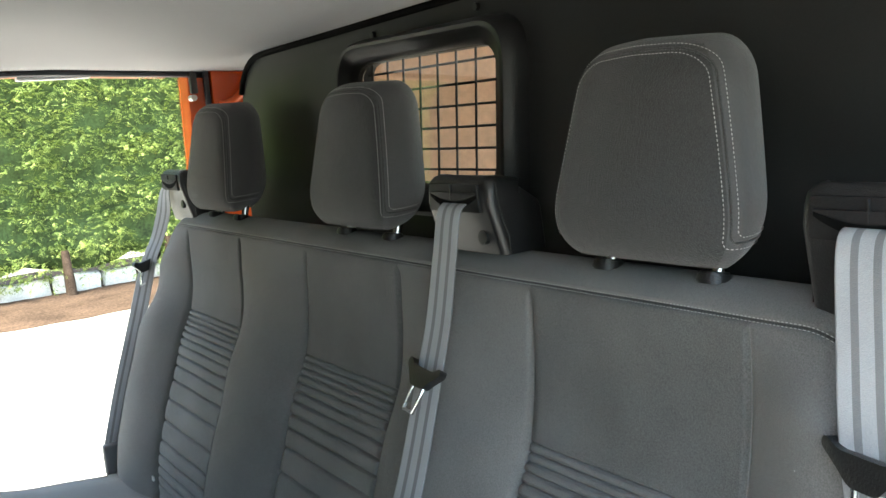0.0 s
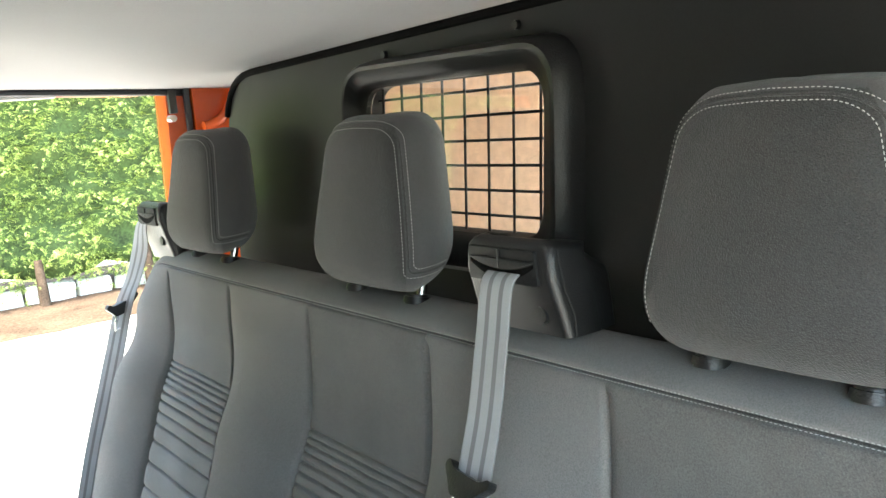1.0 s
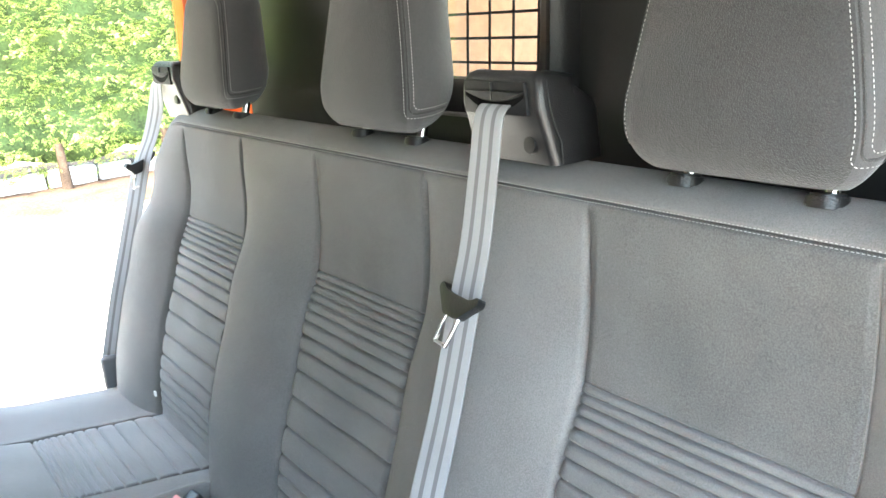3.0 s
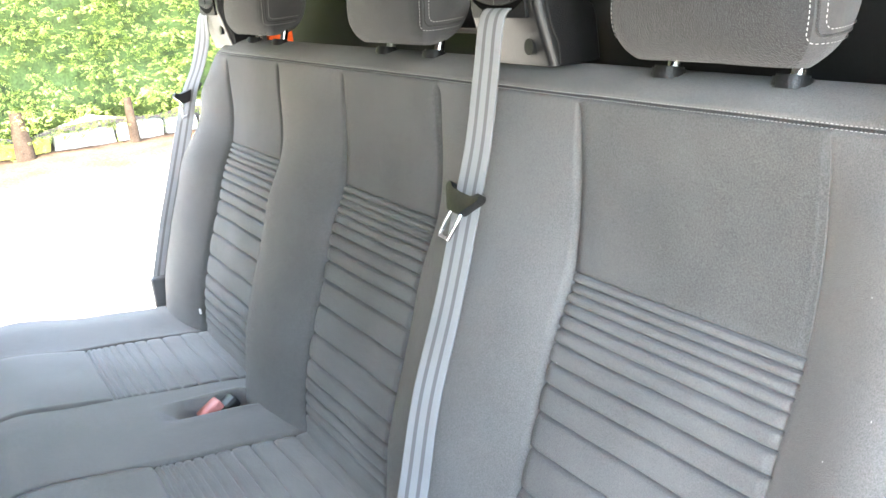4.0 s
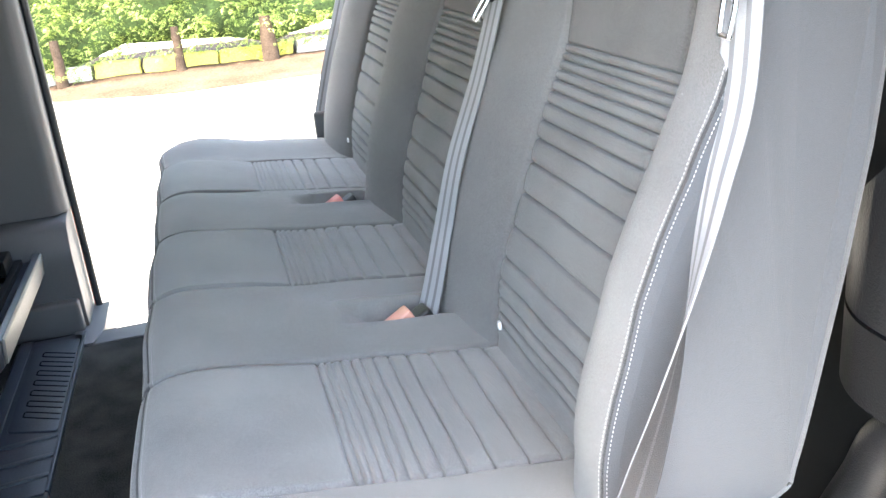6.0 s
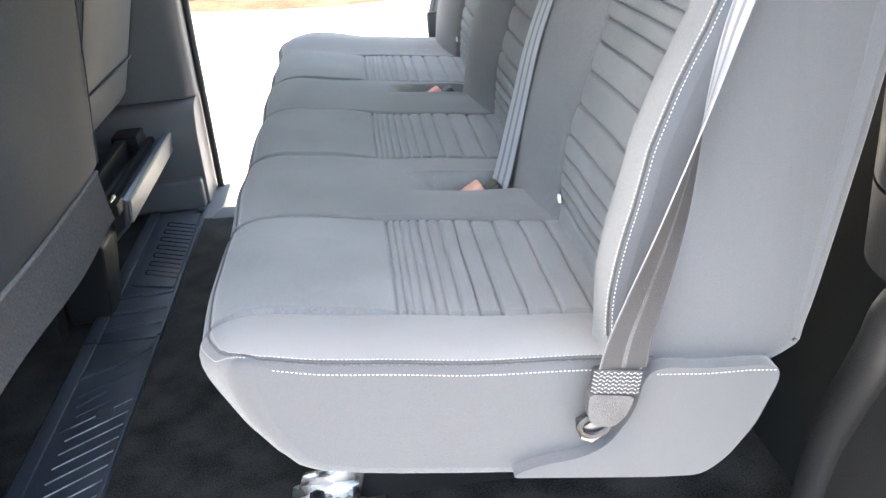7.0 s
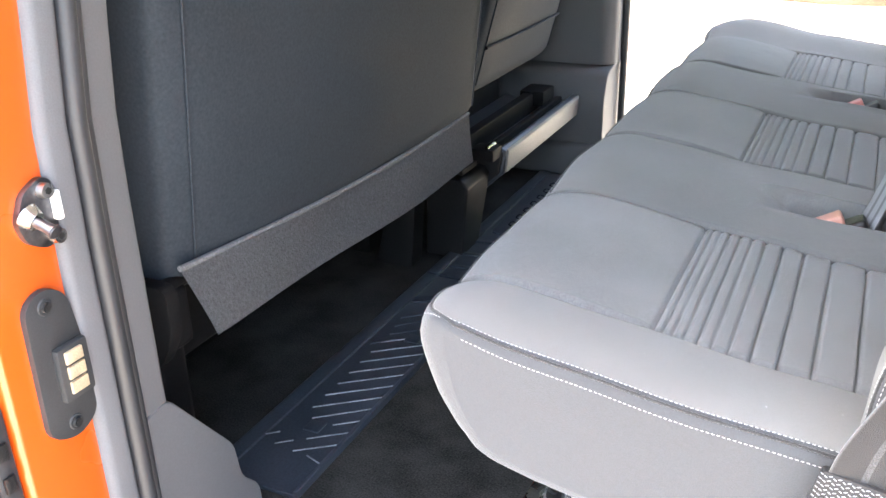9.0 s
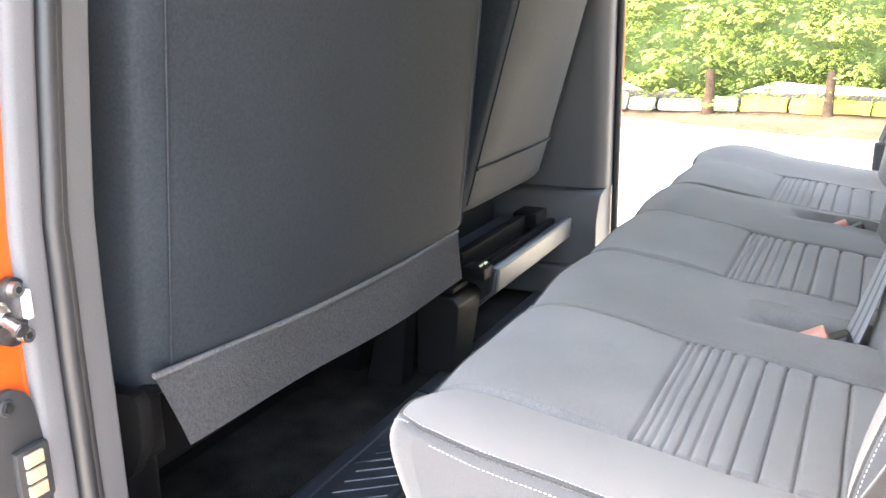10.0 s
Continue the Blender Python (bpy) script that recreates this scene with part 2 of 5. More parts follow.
def cyl_bm(a, b, r, r2=None, seg=20, bevel=0.0):
    bm = bmesh.new()
    a, b = Vector(a), Vector(b)
    bmesh.ops.create_cone(bm, cap_ends=True, segments=seg, radius1=r, radius2=r if r2 is None else r2, depth=(b - a).length)
    if bevel:
        es = [e for e in bm.edges if len(e.link_faces) == 2 and abs(e.verts[0].co.z - e.verts[1].co.z) < 1e-6]
        bmesh.ops.bevel(bm, geom=es, offset=bevel, segments=2, affect="EDGES")
    q = (b - a).to_track_quat("Z", "Y").to_matrix().to_4x4()
    bmesh.ops.transform(bm, matrix=Matrix.Translation((a + b) / 2) @ q, verts=bm.verts)
    return bm


def rounded(points, r, n=5):
    """A closed 2D outline with its corners rounded."""
    out = []
    k = len(points)
    for i in range(k):
        p, a, b = Vector(points[i]), Vector(points[i - 1]), Vector(points[(i + 1) % k])
        da, db = (a - p), (b - p)
        ra = min(r, da.length * 0.49)
        rb = min(r, db.length * 0.49)
        s, e = p + da.normalized() * ra, p + db.normalized() * rb
        for j in range(n + 1):
            t = j / n
            out.append(tuple((1 - t) ** 2 * s + 2 * t * (1 - t) * p + t * t * e))
    return out


def tube_bm(points, r, seg=8, closed=False, bm=None):
    """A round tube along a polyline."""
    bm = bm or bmesh.new()
    pts = [Vector(p) for p in points]
    rings = []
    n = len(pts)
    for i, p in enumerate(pts):
        a = pts[i - 1] if (i or closed) else p
        b = pts[(i + 1) % n] if (i < n - 1 or closed) else p
        d = (b - a).normalized()
        side = d.orthogonal().normalized() if i == 0 else (side - d * side.dot(d)).normalized()
        other = d.cross(side)
        rr = r[i] if isinstance(r, (list, tuple)) else r
        rings.append([bm.verts.new(p + rr * (math.cos(t) * side + math.sin(t) * other)) for t in (2 * math.pi * k / seg for k in range(seg))])
    for i in range(n if closed else n - 1):
        q, w = rings[i], rings[(i + 1) % n]
        for k in range(seg):
            bm.faces.new((q[k], q[(k + 1) % seg], w[(k + 1) % seg], w[k]))
    if not closed:
        bm.faces.new(rings[0][::-1])
        bm.faces.new(rings[-1])
    return bm


def smooth_line(points, n):
    """n points along a Catmull-Rom line through the given ones, evenly by index."""
    p = [Vector(points[0])] + [Vector(q) for q in points] + [Vector(points[-1])]
    out = []
    for i in range(n):
        t = i / (n - 1) * (len(points) - 1)
        k = min(int(t), len(points) - 2)
        u = t - k
        a, b, c, d = p[k:k + 4]
        out.append(0.5 * ((2 * b) + (c - a) * u + (2 * a - 5 * b + 4 * c - d) * u * u + (3 * b - a - 3 * c + d) * u ** 3))
    return out


def stitches(name, lines, parent, length=0.0024, gap=0.0014, r=0.00038, lift=0.0003, mat=None):
    """Short thread stitches along lines of (place, normal) pairs, all in one mesh."""
    verts, faces = [], []
    for line in lines:
        acc, nxt = 0.0, 0.0
        for (p, n), (q, _) in zip(line, line[1:]):
            seglen = (q - p).length
            if seglen < 1e-6:
                continue
            d = (q - p) / seglen
            while nxt < acc + seglen:
                c = p + d * (nxt - acc) + n * lift
                s = d.cross(n).normalized()
                k = len(verts)
                e = d * length / 2
                for end, w in ((-1, 0.5), (-0.5, 1), (0.5, 1), (1, 0.5)):
                    verts += [c + e * end + s * r * w, c + e * end + n * r * 1.3 * w, c + e * end - s * r * w]
                for m in range(3):
                    b = k + 3 * m
                    faces += [(b, b + 1, b + 4, b + 3), (b + 1, b + 2, b + 5, b + 4)]
                nxt += length + gap
            acc += seglen
    ob = raw(name, verts, faces, mat or THREAD, parent, "pale grey thread stitching", smooth=False)
    return tagged(ob, kind="stuff")


def webbing(name, points, widths, parent, width=0.046, label="grey woven belt webbing with darker stripes", n=70):
    """A flat belt along a line, with its side direction at each point; striped along its length."""
    ps = smooth_line(points, n)
    ws = [w.normalized() for w in smooth_line(widths, n)]
    cuts = (-1, -0.93, -0.5, -0.24, -0.1, 0.1, 0.24, 0.5, 0.93, 1)
    dark = (0, 0, 1, 0, 0, 0, 1, 0, 0)
    verts, faces, index = [], [], []
    m = len(cuts)
    for i in range(n):
        t = ps[min(i + 1, n - 1)] - ps[max(i - 1, 0)]
        nrm = t.cross(ws[i]).normalized() * 0.0007
        for sgn in (1, -1):
            verts += [ps[i] + ws[i] * (c * width / 2) + nrm * sgn for c in cuts]
    for i in range(n - 1):
        a, b = 2 * m * i, 2 * m * (i + 1)
        for k in range(m - 1):
            faces += [(a + k, a + k + 1, b + k + 1, b + k), (a + m + k + 1, a + m + k, b + m + k, b + m + k + 1)]
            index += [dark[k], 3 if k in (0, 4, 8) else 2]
        faces += [(a, b, b + m, a + m), (a + m - 1, a + 2 * m - 1, b + 2 * m - 1, b + m - 1)]
        index += [1, 1]
    return raw(name, verts, faces, [WEB_LIGHT, WEB_DARK, WEB_BACK, WEB_MID], parent, label, True, index)


def sampled(marks, lo, hi, coarse, fine, reach):
    """Sorted samples from lo to hi: fine ones close to the marks."""
    out, v = [], lo
    while v < hi:
        out.append(v)
        near = min((abs(v - m) for m in marks), default=9)
        v += fine if near < reach else coarse
    out.append(hi)
    return np.array(out)


# ---- ground and hedge ----
GROUND_Z = -0.55


def ground_sheet():
    n = 60
    xs = np.sign(np.linspace(-1, 1, n)) * np.abs(np.linspace(-1, 1, n)) ** 3 * 900
    verts = [(x, y, GROUND_Z) for y in xs for x in xs]
    faces = [(j * n + i, j * n + i + 1, (j + 1) * n + i + 1, (j + 1) * n + i) for j in range(n - 1) for i in range(n - 1)]
    tagged(raw("ground", verts, faces, GRAVEL, None, smooth=False), "pale sunlit gravel yard", "ground", kind="structure")
    verts, faces = [], []
    ny, nx = 10, 160
    for j in range(ny):
        for i in range(nx):
            x = -12 + 24 * i / (nx - 1)
            edge = 8.25 + 0.40 * max(0.0, -x) * min(1.0, 3 / (abs(x) + 0.01)) + 0.12 * noise.noise((x * 0.8, 3, 0)) + 0.05 * noise.noise((x * 4, 7, 0))
            y = edge + (11.5 - edge) * j / (ny - 1)
            z = GROUND_Z + 0.004 + 0.06 * min(1, j / 3) + 0.02 * noise.noise((x * 3, y * 3, 1)) * min(1, j)
            verts.append((x, y, z))
    faces = [(j * nx + i, j * nx + i + 1, (j + 1) * nx + i + 1, (j + 1) * nx + i) for j in range(ny - 1) for i in range(nx - 1)]
    tagged(raw("soil_bed", verts, faces, SOIL, None), "bare brown soil strip along the hedge foot", "soil", kind="structure")


def hedge_edge(x):
    return -0.36 + 0.16 * noise.noise((x * 1.1, 0.3, 5)) + 0.09 * noise.noise((x * 3.3, 1.3, 5))


def hedge_front(x, z):
    return 9.42 + 0.12 * noise.noise((x * 0.9, z * 0.9, 2)) + 0.15 * noise.noise((x * 2.4, z * 4.4, 4)) + 0.11 * noise.noise((x * 5.5, z * 10, 6))


def hedge():
    root = thing("hedge", "dense bright green clipped conifer hedge on bare trunks", "hedge", (0, 9.8, GROUND_Z))
    # inner mass, its dark colour standing in for shade between the sprays
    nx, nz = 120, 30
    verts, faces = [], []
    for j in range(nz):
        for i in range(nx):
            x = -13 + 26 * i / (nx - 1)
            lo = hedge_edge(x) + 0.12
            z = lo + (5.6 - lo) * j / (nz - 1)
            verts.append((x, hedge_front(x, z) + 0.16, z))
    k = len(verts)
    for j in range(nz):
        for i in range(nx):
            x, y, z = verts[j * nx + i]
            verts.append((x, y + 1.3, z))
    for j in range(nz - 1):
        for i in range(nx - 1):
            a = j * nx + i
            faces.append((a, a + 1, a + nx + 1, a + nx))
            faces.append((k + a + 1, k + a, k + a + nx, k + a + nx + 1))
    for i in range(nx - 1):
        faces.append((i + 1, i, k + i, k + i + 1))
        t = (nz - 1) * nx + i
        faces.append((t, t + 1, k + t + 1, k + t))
    raw("inner_growth", verts, faces, DARK_LEAF, root, "inner growth coloured dark for shade")
    # feathery sprays: a stem with pairs of small scale leaves
    rng = np.random.default_rng(5)
    verts, faces = [], []

    def spray(c, d, up, size):
        side = d.cross(up).normalized()
        nonlocal verts, faces
        for q in range(3):
            s = size * (1 - 0.22 * q)
            base = c + d * (size * 0.34 * q)
            for sg in (-1, 1):
                tip = base + (d * 0.75 + side * sg * 0.6) * s * 0.55
                w = (side * 0.25 + up * 0.12) * s * 0.42
                k = len(verts)
                verts += [base, base + (tip - base) * 0.55 + w, tip, base + (tip - base) * 0.55 - w * 0.8]
                faces.append((k, k + 1, k + 2, k + 3))

    # flat drooping fans, one over the other, with shaded gaps between them
    for _ in range(3300):
        x = rng.uniform(-3.6, 4.6)
        z0 = hedge_edge(x)
        z = z0 + (2.7 - z0) * rng.random()
        lift = rng.normal(0, 0.06)
        tilt, reach = rng.normal(0, 0.5), rng.uniform(0.10, 0.24)
        lead = Vector((rng.normal(0, 0.55), -1.0, rng.normal(-0.15, 0.25))).normalized()
        root_at = Vector((x, hedge_front(x, z) + 0.14 + lift, z))
        for _ in range(int(reach * 62)):
            a, d = rng.normal(0, 0.75), reach * rng.random() ** 0.6
            out = Vector((lead.x * math.cos(a) - lead.y * math.sin(a), lead.x * math.sin(a) + lead.y * math.cos(a), lead.z + 0.25 * tilt * math.sin(a)))
            c = root_at + out * d + Vector((0, 0, -0.55 * d * d / reach * 0.5 + rng.normal(0, 0.010)))
            up = Vector((rng.normal(0, 0.35), rng.normal(-0.25, 0.3), 1)).normalized()
            spray(c, (out + Vector((0, 0, rng.normal(-0.25, 0.25)))).normalized(), up, rng.uniform(0.045, 0.095))
    for _ in range(5000):
        x = rng.choice([rng.uniform(-13, -3.6), rng.uniform(4.6, 13)])
        z0 = hedge_edge(x)
        z = z0 + (5.6 - z0) * rng.random()
        spray(Vector((x, hedge_front(x, z) + 0.02, z)), Vector((rng.normal(0, 0.5), -1, rng.normal(0, 0.5))).normalized(), Vector((0, 0, 1)), rng.uniform(0.12, 0.22))
    for _ in range(2500):
        x, z = rng.uniform(-3.6, 4.6), rng.uniform(2.7, 5.6)
        spray(Vector((x, hedge_front(x, z) + 0.02, z)), Vector((rng.normal(0, 0.5), -1, rng.normal(0, 0.5))).normalized(), Vector((0, 0, 1)), rng.uniform(0.1, 0.2))
    tagged(raw("leaf_sprays", verts, faces, LEAF, root, "bright green feathery leaf sprays", smooth=False), kind="stuff")
    for x, r in ((-2.28, 0.06), (-1.2, 0.05), (0.0, 0.045), (0.95, 0.075), (2.02, 0.045), (3.1, 0.05)):
        pts = [(x + 0.02 * noise.noise((x, k, 1)), 9.33 + 0.01 * k, GROUND_Z + 0.02 + 0.1 * k) for k in range(6)]
        bm = tube_bm(pts, [r * (1.35 - 0.1 * k) for k in range(6)], 12)
        for v in bm.verts:
            v.co += Vector((noise.noise(v.co * 30), noise.noise(v.co * 31 + Vector((3, 0, 0))), 0)) * r * 0.2
        part("trunk", bm, BARK, root, "bare brown trunk")


def edging_stones():
    rng = random.Random(8)
    x = -4.0
    first = []
    while x < 4.8:
        w, h = rng.uniform(0.30, 0.85), rng.uniform(0.11, 0.20)
        yellow = -0.75 < x + w / 2 < 0.85
        bm = box_bm((x, 9.52, GROUND_Z + 0.03), (x + w - 0.015, 9.66 + rng.uniform(-0.03, 0.03), GROUND_Z + 0.05 + h), 0.035, 2)
        bmesh.ops.subdivide_edges(bm, edges=bm.edges[:], cuts=1, use_grid_fill=True)
        for v in bm.verts:
            v.co += Vector((noise.noise(v.co * 9), noise.noise(v.co * 9 + Vector((5, 0, 0))), noise.noise(v.co * 9 + Vector((0, 5, 0))))) * 0.022
        ob = part("edging_stone", bm, YELLOW_STONE if yellow else STONE)
        tagged(ob, "yellow painted edging stone under the hedge" if yellow else "rough white edging stone under the hedge", "stone", "stones under the hedge")
        x += w + rng.uniform(0.0, 0.03)


# unseen wall, added to hold back low sky light from the near side
tagged(part("wall_skyblock", box_bm((-30, -9.4, GROUND_Z), (30, -9.0, 1.3), 0.01), BLOCK_WALL, None, smooth=False), "unseen dark wall added to cut low sky light", "wall", kind="structure")
ground_sheet()
hedge()
edging_stones()


# ---- rear bench ----
PANELS = ((0.108, 0.377), (0.637, 0.907), (1.161, 1.431))
Y0, Y1 = -0.066, 1.570
SEAMS = [y for p in PANELS for y in p]
SEAT_RIBS = (0.311, 0.320, 0.330, 0.342, 0.355, 0.370, 0.389, 0.412, 0.441, 0.477, 0.512)
BACK_RIBS = (0.7115, 0.702, 0.693, 0.683, 0.672, 0.659, 0.644, 0.625, 0.604, 0.576, 0.540, 0.498, 0.460, 0.433, 0.410, 0.390, 0.373)


def polyline(points, marks, fine, coarse, key):
    """Smooth profile through 2D points, sampled finely where key(point) is close to a mark."""
    dense = smooth_line([(p[0], p[1], 0) for p in points], 2400)
    out, last = [dense[0]], 0.0
    acc = 0.0
    for a, b in zip(dense, dense[1:]):
        acc += (b - a).length
        near = min((abs(key(b) - m) for m in marks), default=9)
        if acc >= (fine if near < 0.007 else coarse):
            out.append(b)
            acc = 0.0
    out.append(dense[-1])
    pts = np.array([(p.x, p.y) for p in out])
    d = np.gradient(pts, axis=0)
    nrm = np.stack([d[:, 1], -d[:, 0]], 1)
    nrm /= np.linalg.norm(nrm, axis=1)[:, None] + 1e-9
    return pts, nrm


def ease(t):
    t = np.clip(t, 0, 1)
    return t * t * (3 - 2 * t)


def panel_weight(y, soft=0.012):
    """1 inside a centre panel, 0 on the bolsters."""
    w = np.zeros_like(y)
    for a, b in PANELS:
        w = np.maximum(w, ease((y - a) / soft + 0.5) * ease((b - y) / soft + 0.5))
    return w


def bolster(y):
    """0 at the seams and on the panels, 1 at a bolster's crown; the end bolsters crown near their ends."""
    out = np.zeros_like(y)
    for (a0, b0), (a1, b1) in zip(PANELS, PANELS[1:]):
        t = np.clip((y - b0) / (a1 - b0), 0, 1)
        out = np.maximum(out, np.where((y > b0) & (y < a1), np.sin(np.pi * t) ** 0.85, 0))
    t = np.clip((PANELS[0][0] - y) / (PANELS[0][0] - Y0), 0, 1)
    out = np.maximum(out, np.where(y < PANELS[0][0], np.sin(np.pi * 0.5 * np.minimum(1, t * 1.35)) ** 1.25, 0))
    t = np.clip((y - PANELS[2][1]) / (Y1 - PANELS[2][1]), 0, 1)
    return np.maximum(out, np.where(y > PANELS[2][1], np.sin(np.pi * 0.5 * np.minimum(1, t * 1.35)) ** 0.8, 0))


def seam_dip(v, marks, width):
    return sum(np.exp(-((v - m) / width) ** 2) for m in marks)


def pillow(v, marks):
    """Padded rounds between neighbouring marks."""
    m = sorted(marks)
    out = np.zeros_like(v)
    for a, b in zip(m, m[1:]):
        t = np.clip((v - a) / (b - a), 0, 1)
        out += np.sqrt(np.clip(4 * t * (1 - t), 0, 1)) * min(1.0, (b - a) / 0.022)
    return out


def end_round(y, r):
    d = np.minimum(y - Y0, Y1 - y)
    t = np.clip(1 - d / r, 0, 1)
    return 1 - np.sqrt(np.clip(1 - t * t, 0, 1))


CUSH_LINE = [(0.585, 0.325), (0.56, 0.334), (0.52, 0.341), (0.42, 0.354), (0.31, 0.368), (0.21, 0.383), (0.155, 0.390), (0.12, 0.386), (0.099, 0.372),
             (0.092, 0.352), (0.098, 0.332), (0.118, 0.314), (0.155, 0.302), (0.21, 0.296), (0.37, 0.284), (0.54, 0.264), (0.575, 0.268), (0.60, 0.29), (0.605, 0.315), (0.585, 0.325)]
BACK_LINE = [(0.528, 0.335), (0.534, 0.365), (0.538, 0.400), (0.543, 0.432), (0.551, 0.460), (0.564, 0.498), (0.578, 0.540), (0.591, 0.576), (0.601, 0.605), (0.619, 0.658), (0.642, 0.711), (0.653, 0.750), (0.658, 0.79),
             (0.659, 0.84), (0.660, 0.872), (0.671, 0.891), (0.700, 0.902), (0.730, 0.897), (0.755, 0.878), (0.758, 0.83), (0.744, 0.74), (0.724, 0.64), (0.694, 0.52), (0.662, 0.405), (0.640, 0.372), (0.528, 0.335)]
# the near end is taller, blunter and set back at the nose
END_LINE = [(0.585, 0.385), (0.56, 0.389), (0.52, 0.393), (0.42, 0.402), (0.31, 0.414), (0.225, 0.428), (0.180, 0.437), (0.160, 0.440), (0.150, 0.435),
            (0.146, 0.416), (0.151, 0.391), (0.162, 0.362), (0.182, 0.333), (0.220, 0.309), (0.37, 0.283), (0.54, 0.262), (0.575, 0.268), (0.60, 0.30), (0.605, 0.35), (0.585, 0.385)]
CUSH_DENSE, END_DENSE = (np.array([(p.x, p.y) for p in smooth_line([(x, z, 0) for x, z in line], 480)]) for line in (CUSH_LINE, END_LINE))
END_SHIFT = END_DENSE - CUSH_DENSE
POCKETS = ((0.486, 0.335, 0.470, 0.034), (1.040, 0.333, 0.468, 0.034))


def cushion_at(px, pz, nx, nz, y):
    """Places on the cushion's skin for profile points (px, pz) with normals, at y; arrays broadcast."""
    top = ease((nz - 0.1) / 0.6)
    pw = panel_weight(y)
    rib = ease((px - 0.300) / 0.004) * top * pw
    inner = (y > PANELS[0][0]) & (y < PANELS[2][1])
    h = top * np.where(inner, 0.017 * bolster(y) * (1 - 0.3 * ease((0.16 - px) / 0.06)), 0)
    h = h + top * np.where(y > PANELS[2][1], 0.022 * ease((y - PANELS[2][1]) / 0.10), 0)
    front = ease((0.2 - px) / 0.1)
    h = h - np.where(y < 0.3, 0.0052, 0.0070) * seam_dip(y, SEAMS, 0.0030) * np.maximum(top, front * 0.8) * (px < 0.56)
    h = h + top * pw * 0.005 * ease((0.30 - px) / 0.01) * np.sin(np.pi * np.clip((px - 0.1) / 0.2, 0, 1)) ** 0.6
    deep = 0.6 + 0.5 * ease((px - 0.31) / 0.12)
    h = h + rib * deep * (0.0030 * pillow(px, (0.302,) + SEAT_RIBS + (0.55,)) - 0.0062 * seam_dip(px, SEAT_RIBS, 0.0011) - 0.001)
    h = h - top * pw * 0.006 * np.exp(-((px - 0.302) / 0.0022) ** 2)
    # buckle wells
    for yc, xa, xb, half in POCKETS:
        u = np.clip((px - xa) / (xb - xa), 0, 1)
        wy = ease((half * (0.75 + 0.25 * u) - np.abs(y - yc + 0.012 * (1 - u))) / 0.008)
        wx = ease((px - xa) / 0.07) * ease((xb + 0.03 - px) / 0.01)
        h = h - top * 0.050 * wy * wx * (0.35 + 0.65 * u)
        ring = np.exp(-((half + 0.004 - np.abs(y - yc + 0.012 * (1 - u))) / 0.006) ** 2) * ease((px - xa) / 0.02) * ease((xb + 0.03 - px) / 0.01)
        h = h + top * 0.003 * ring
    # soft unevenness of stuffed cloth
    h = h + 0.0015 * np.sin(px * 31 + y * 17) * np.sin(y * 23 - px * 11) * top
    rnd = end_round(y, 0.011) * 0.011
    near = np.clip((PANELS[0][0] - y) / (PANELS[0][0] - Y0), 0, 1)
    k = np.argmin((px[..., None] - CUSH_DENSE[:, 0]) ** 2 + (pz[..., None] - CUSH_DENSE[:, 1]) ** 2, axis=-1)
    nose = END_SHIFT[k, 0] * near ** 1.6 + (0.012 * np.where(y < 0.2, end_round(y, 0.035), 0) + 0.05 * np.where(y > 0.7, end_round(y, 0.10), 0)) * ease((0.36 - px) / 0.24)
    lift = END_SHIFT[k, 1] * near ** 0.95
    wave = 0.005 * np.cos(2 * np.pi * (y - 0.24) / 0.526) * front
    x = px + nx * (h - rnd) + nose - wave
    z = pz + nz * (h - rnd) + lift
    return x, z


def near_taper(z, y):
    """The near end of the backrest draws in towards its top."""
    t = np.interp(z, (0.36, 0.45, 0.56, 0.665, 0.78, 0.87, 0.91), (0.0, 0.008, 0.017, 0.028, 0.048, 0.068, 0.072))
    return t * np.clip((PANELS[0][0] - y) / (PANELS[0][0] - Y0), 0, 1)


def backrest_at(px, pz, nx, nz, y):
    face = ease((-nx - 0.1) / 0.5) * (px < 0.70)
    pw = panel_weight(y)
    low = ease((0.885 - pz) / 0.07)
    crown = 0.040 * np.where(y > PANELS[2][1], 1.2, 1.0) * (0.55 + 0.45 * ease((0.86 - pz) / 0.22))
    crown = np.where(y < PANELS[0][0], np.interp(pz, (0.40, 0.48, 0.55, 0.60, 0.65, 0.75, 0.85), (0.060, 0.066, 0.068, 0.062, 0.054, 0.046, 0.034)), crown)
    h = face * low * crown * bolster(y)
    h = h - face * np.where(y < PANELS[0][0] + 0.03, 0.0034, 0.0065) * seam_dip(y, SEAMS, 0.0036) * ease((0.872 - pz) / 0.01)
    rib = face * pw * ease((0.7135 - pz) / 0.003)
    h = h + rib * (0.0050 * pillow(pz, BACK_RIBS + (0.358,)) - 0.0068 * seam_dip(pz, BACK_RIBS, 0.0013) - 0.001)
    h = h + face * pw * 0.003 * ease((pz - 0.712) / 0.01) * np.sin(np.pi * np.clip((pz - 0.705) / 0.18, 0, 1)) ** 0.5
    h = h - 0.004 * np.exp(-((pz - 0.880) / 0.0025) ** 2) * (px < 0.69) * (nx < 0)
    h = h + 0.0015 * np.sin(pz * 29 + y * 19) * np.sin(y * 21 - pz * 13) * face
    rnd = np.where(y < 0.5, end_round(y, 0.012) * 0.012, end_round(y, 0.022) * 0.022)
    drop = (end_round(y, 0.10) * 0.06 * (y < 0.5) + end_round(y, 0.11) * 0.07 * (y > 0.5)) * ease((pz - 0.60) / 0.28)
    x = px + nx * (h - rnd)
    z = pz + nz * (h - rnd) - drop
    return x, z


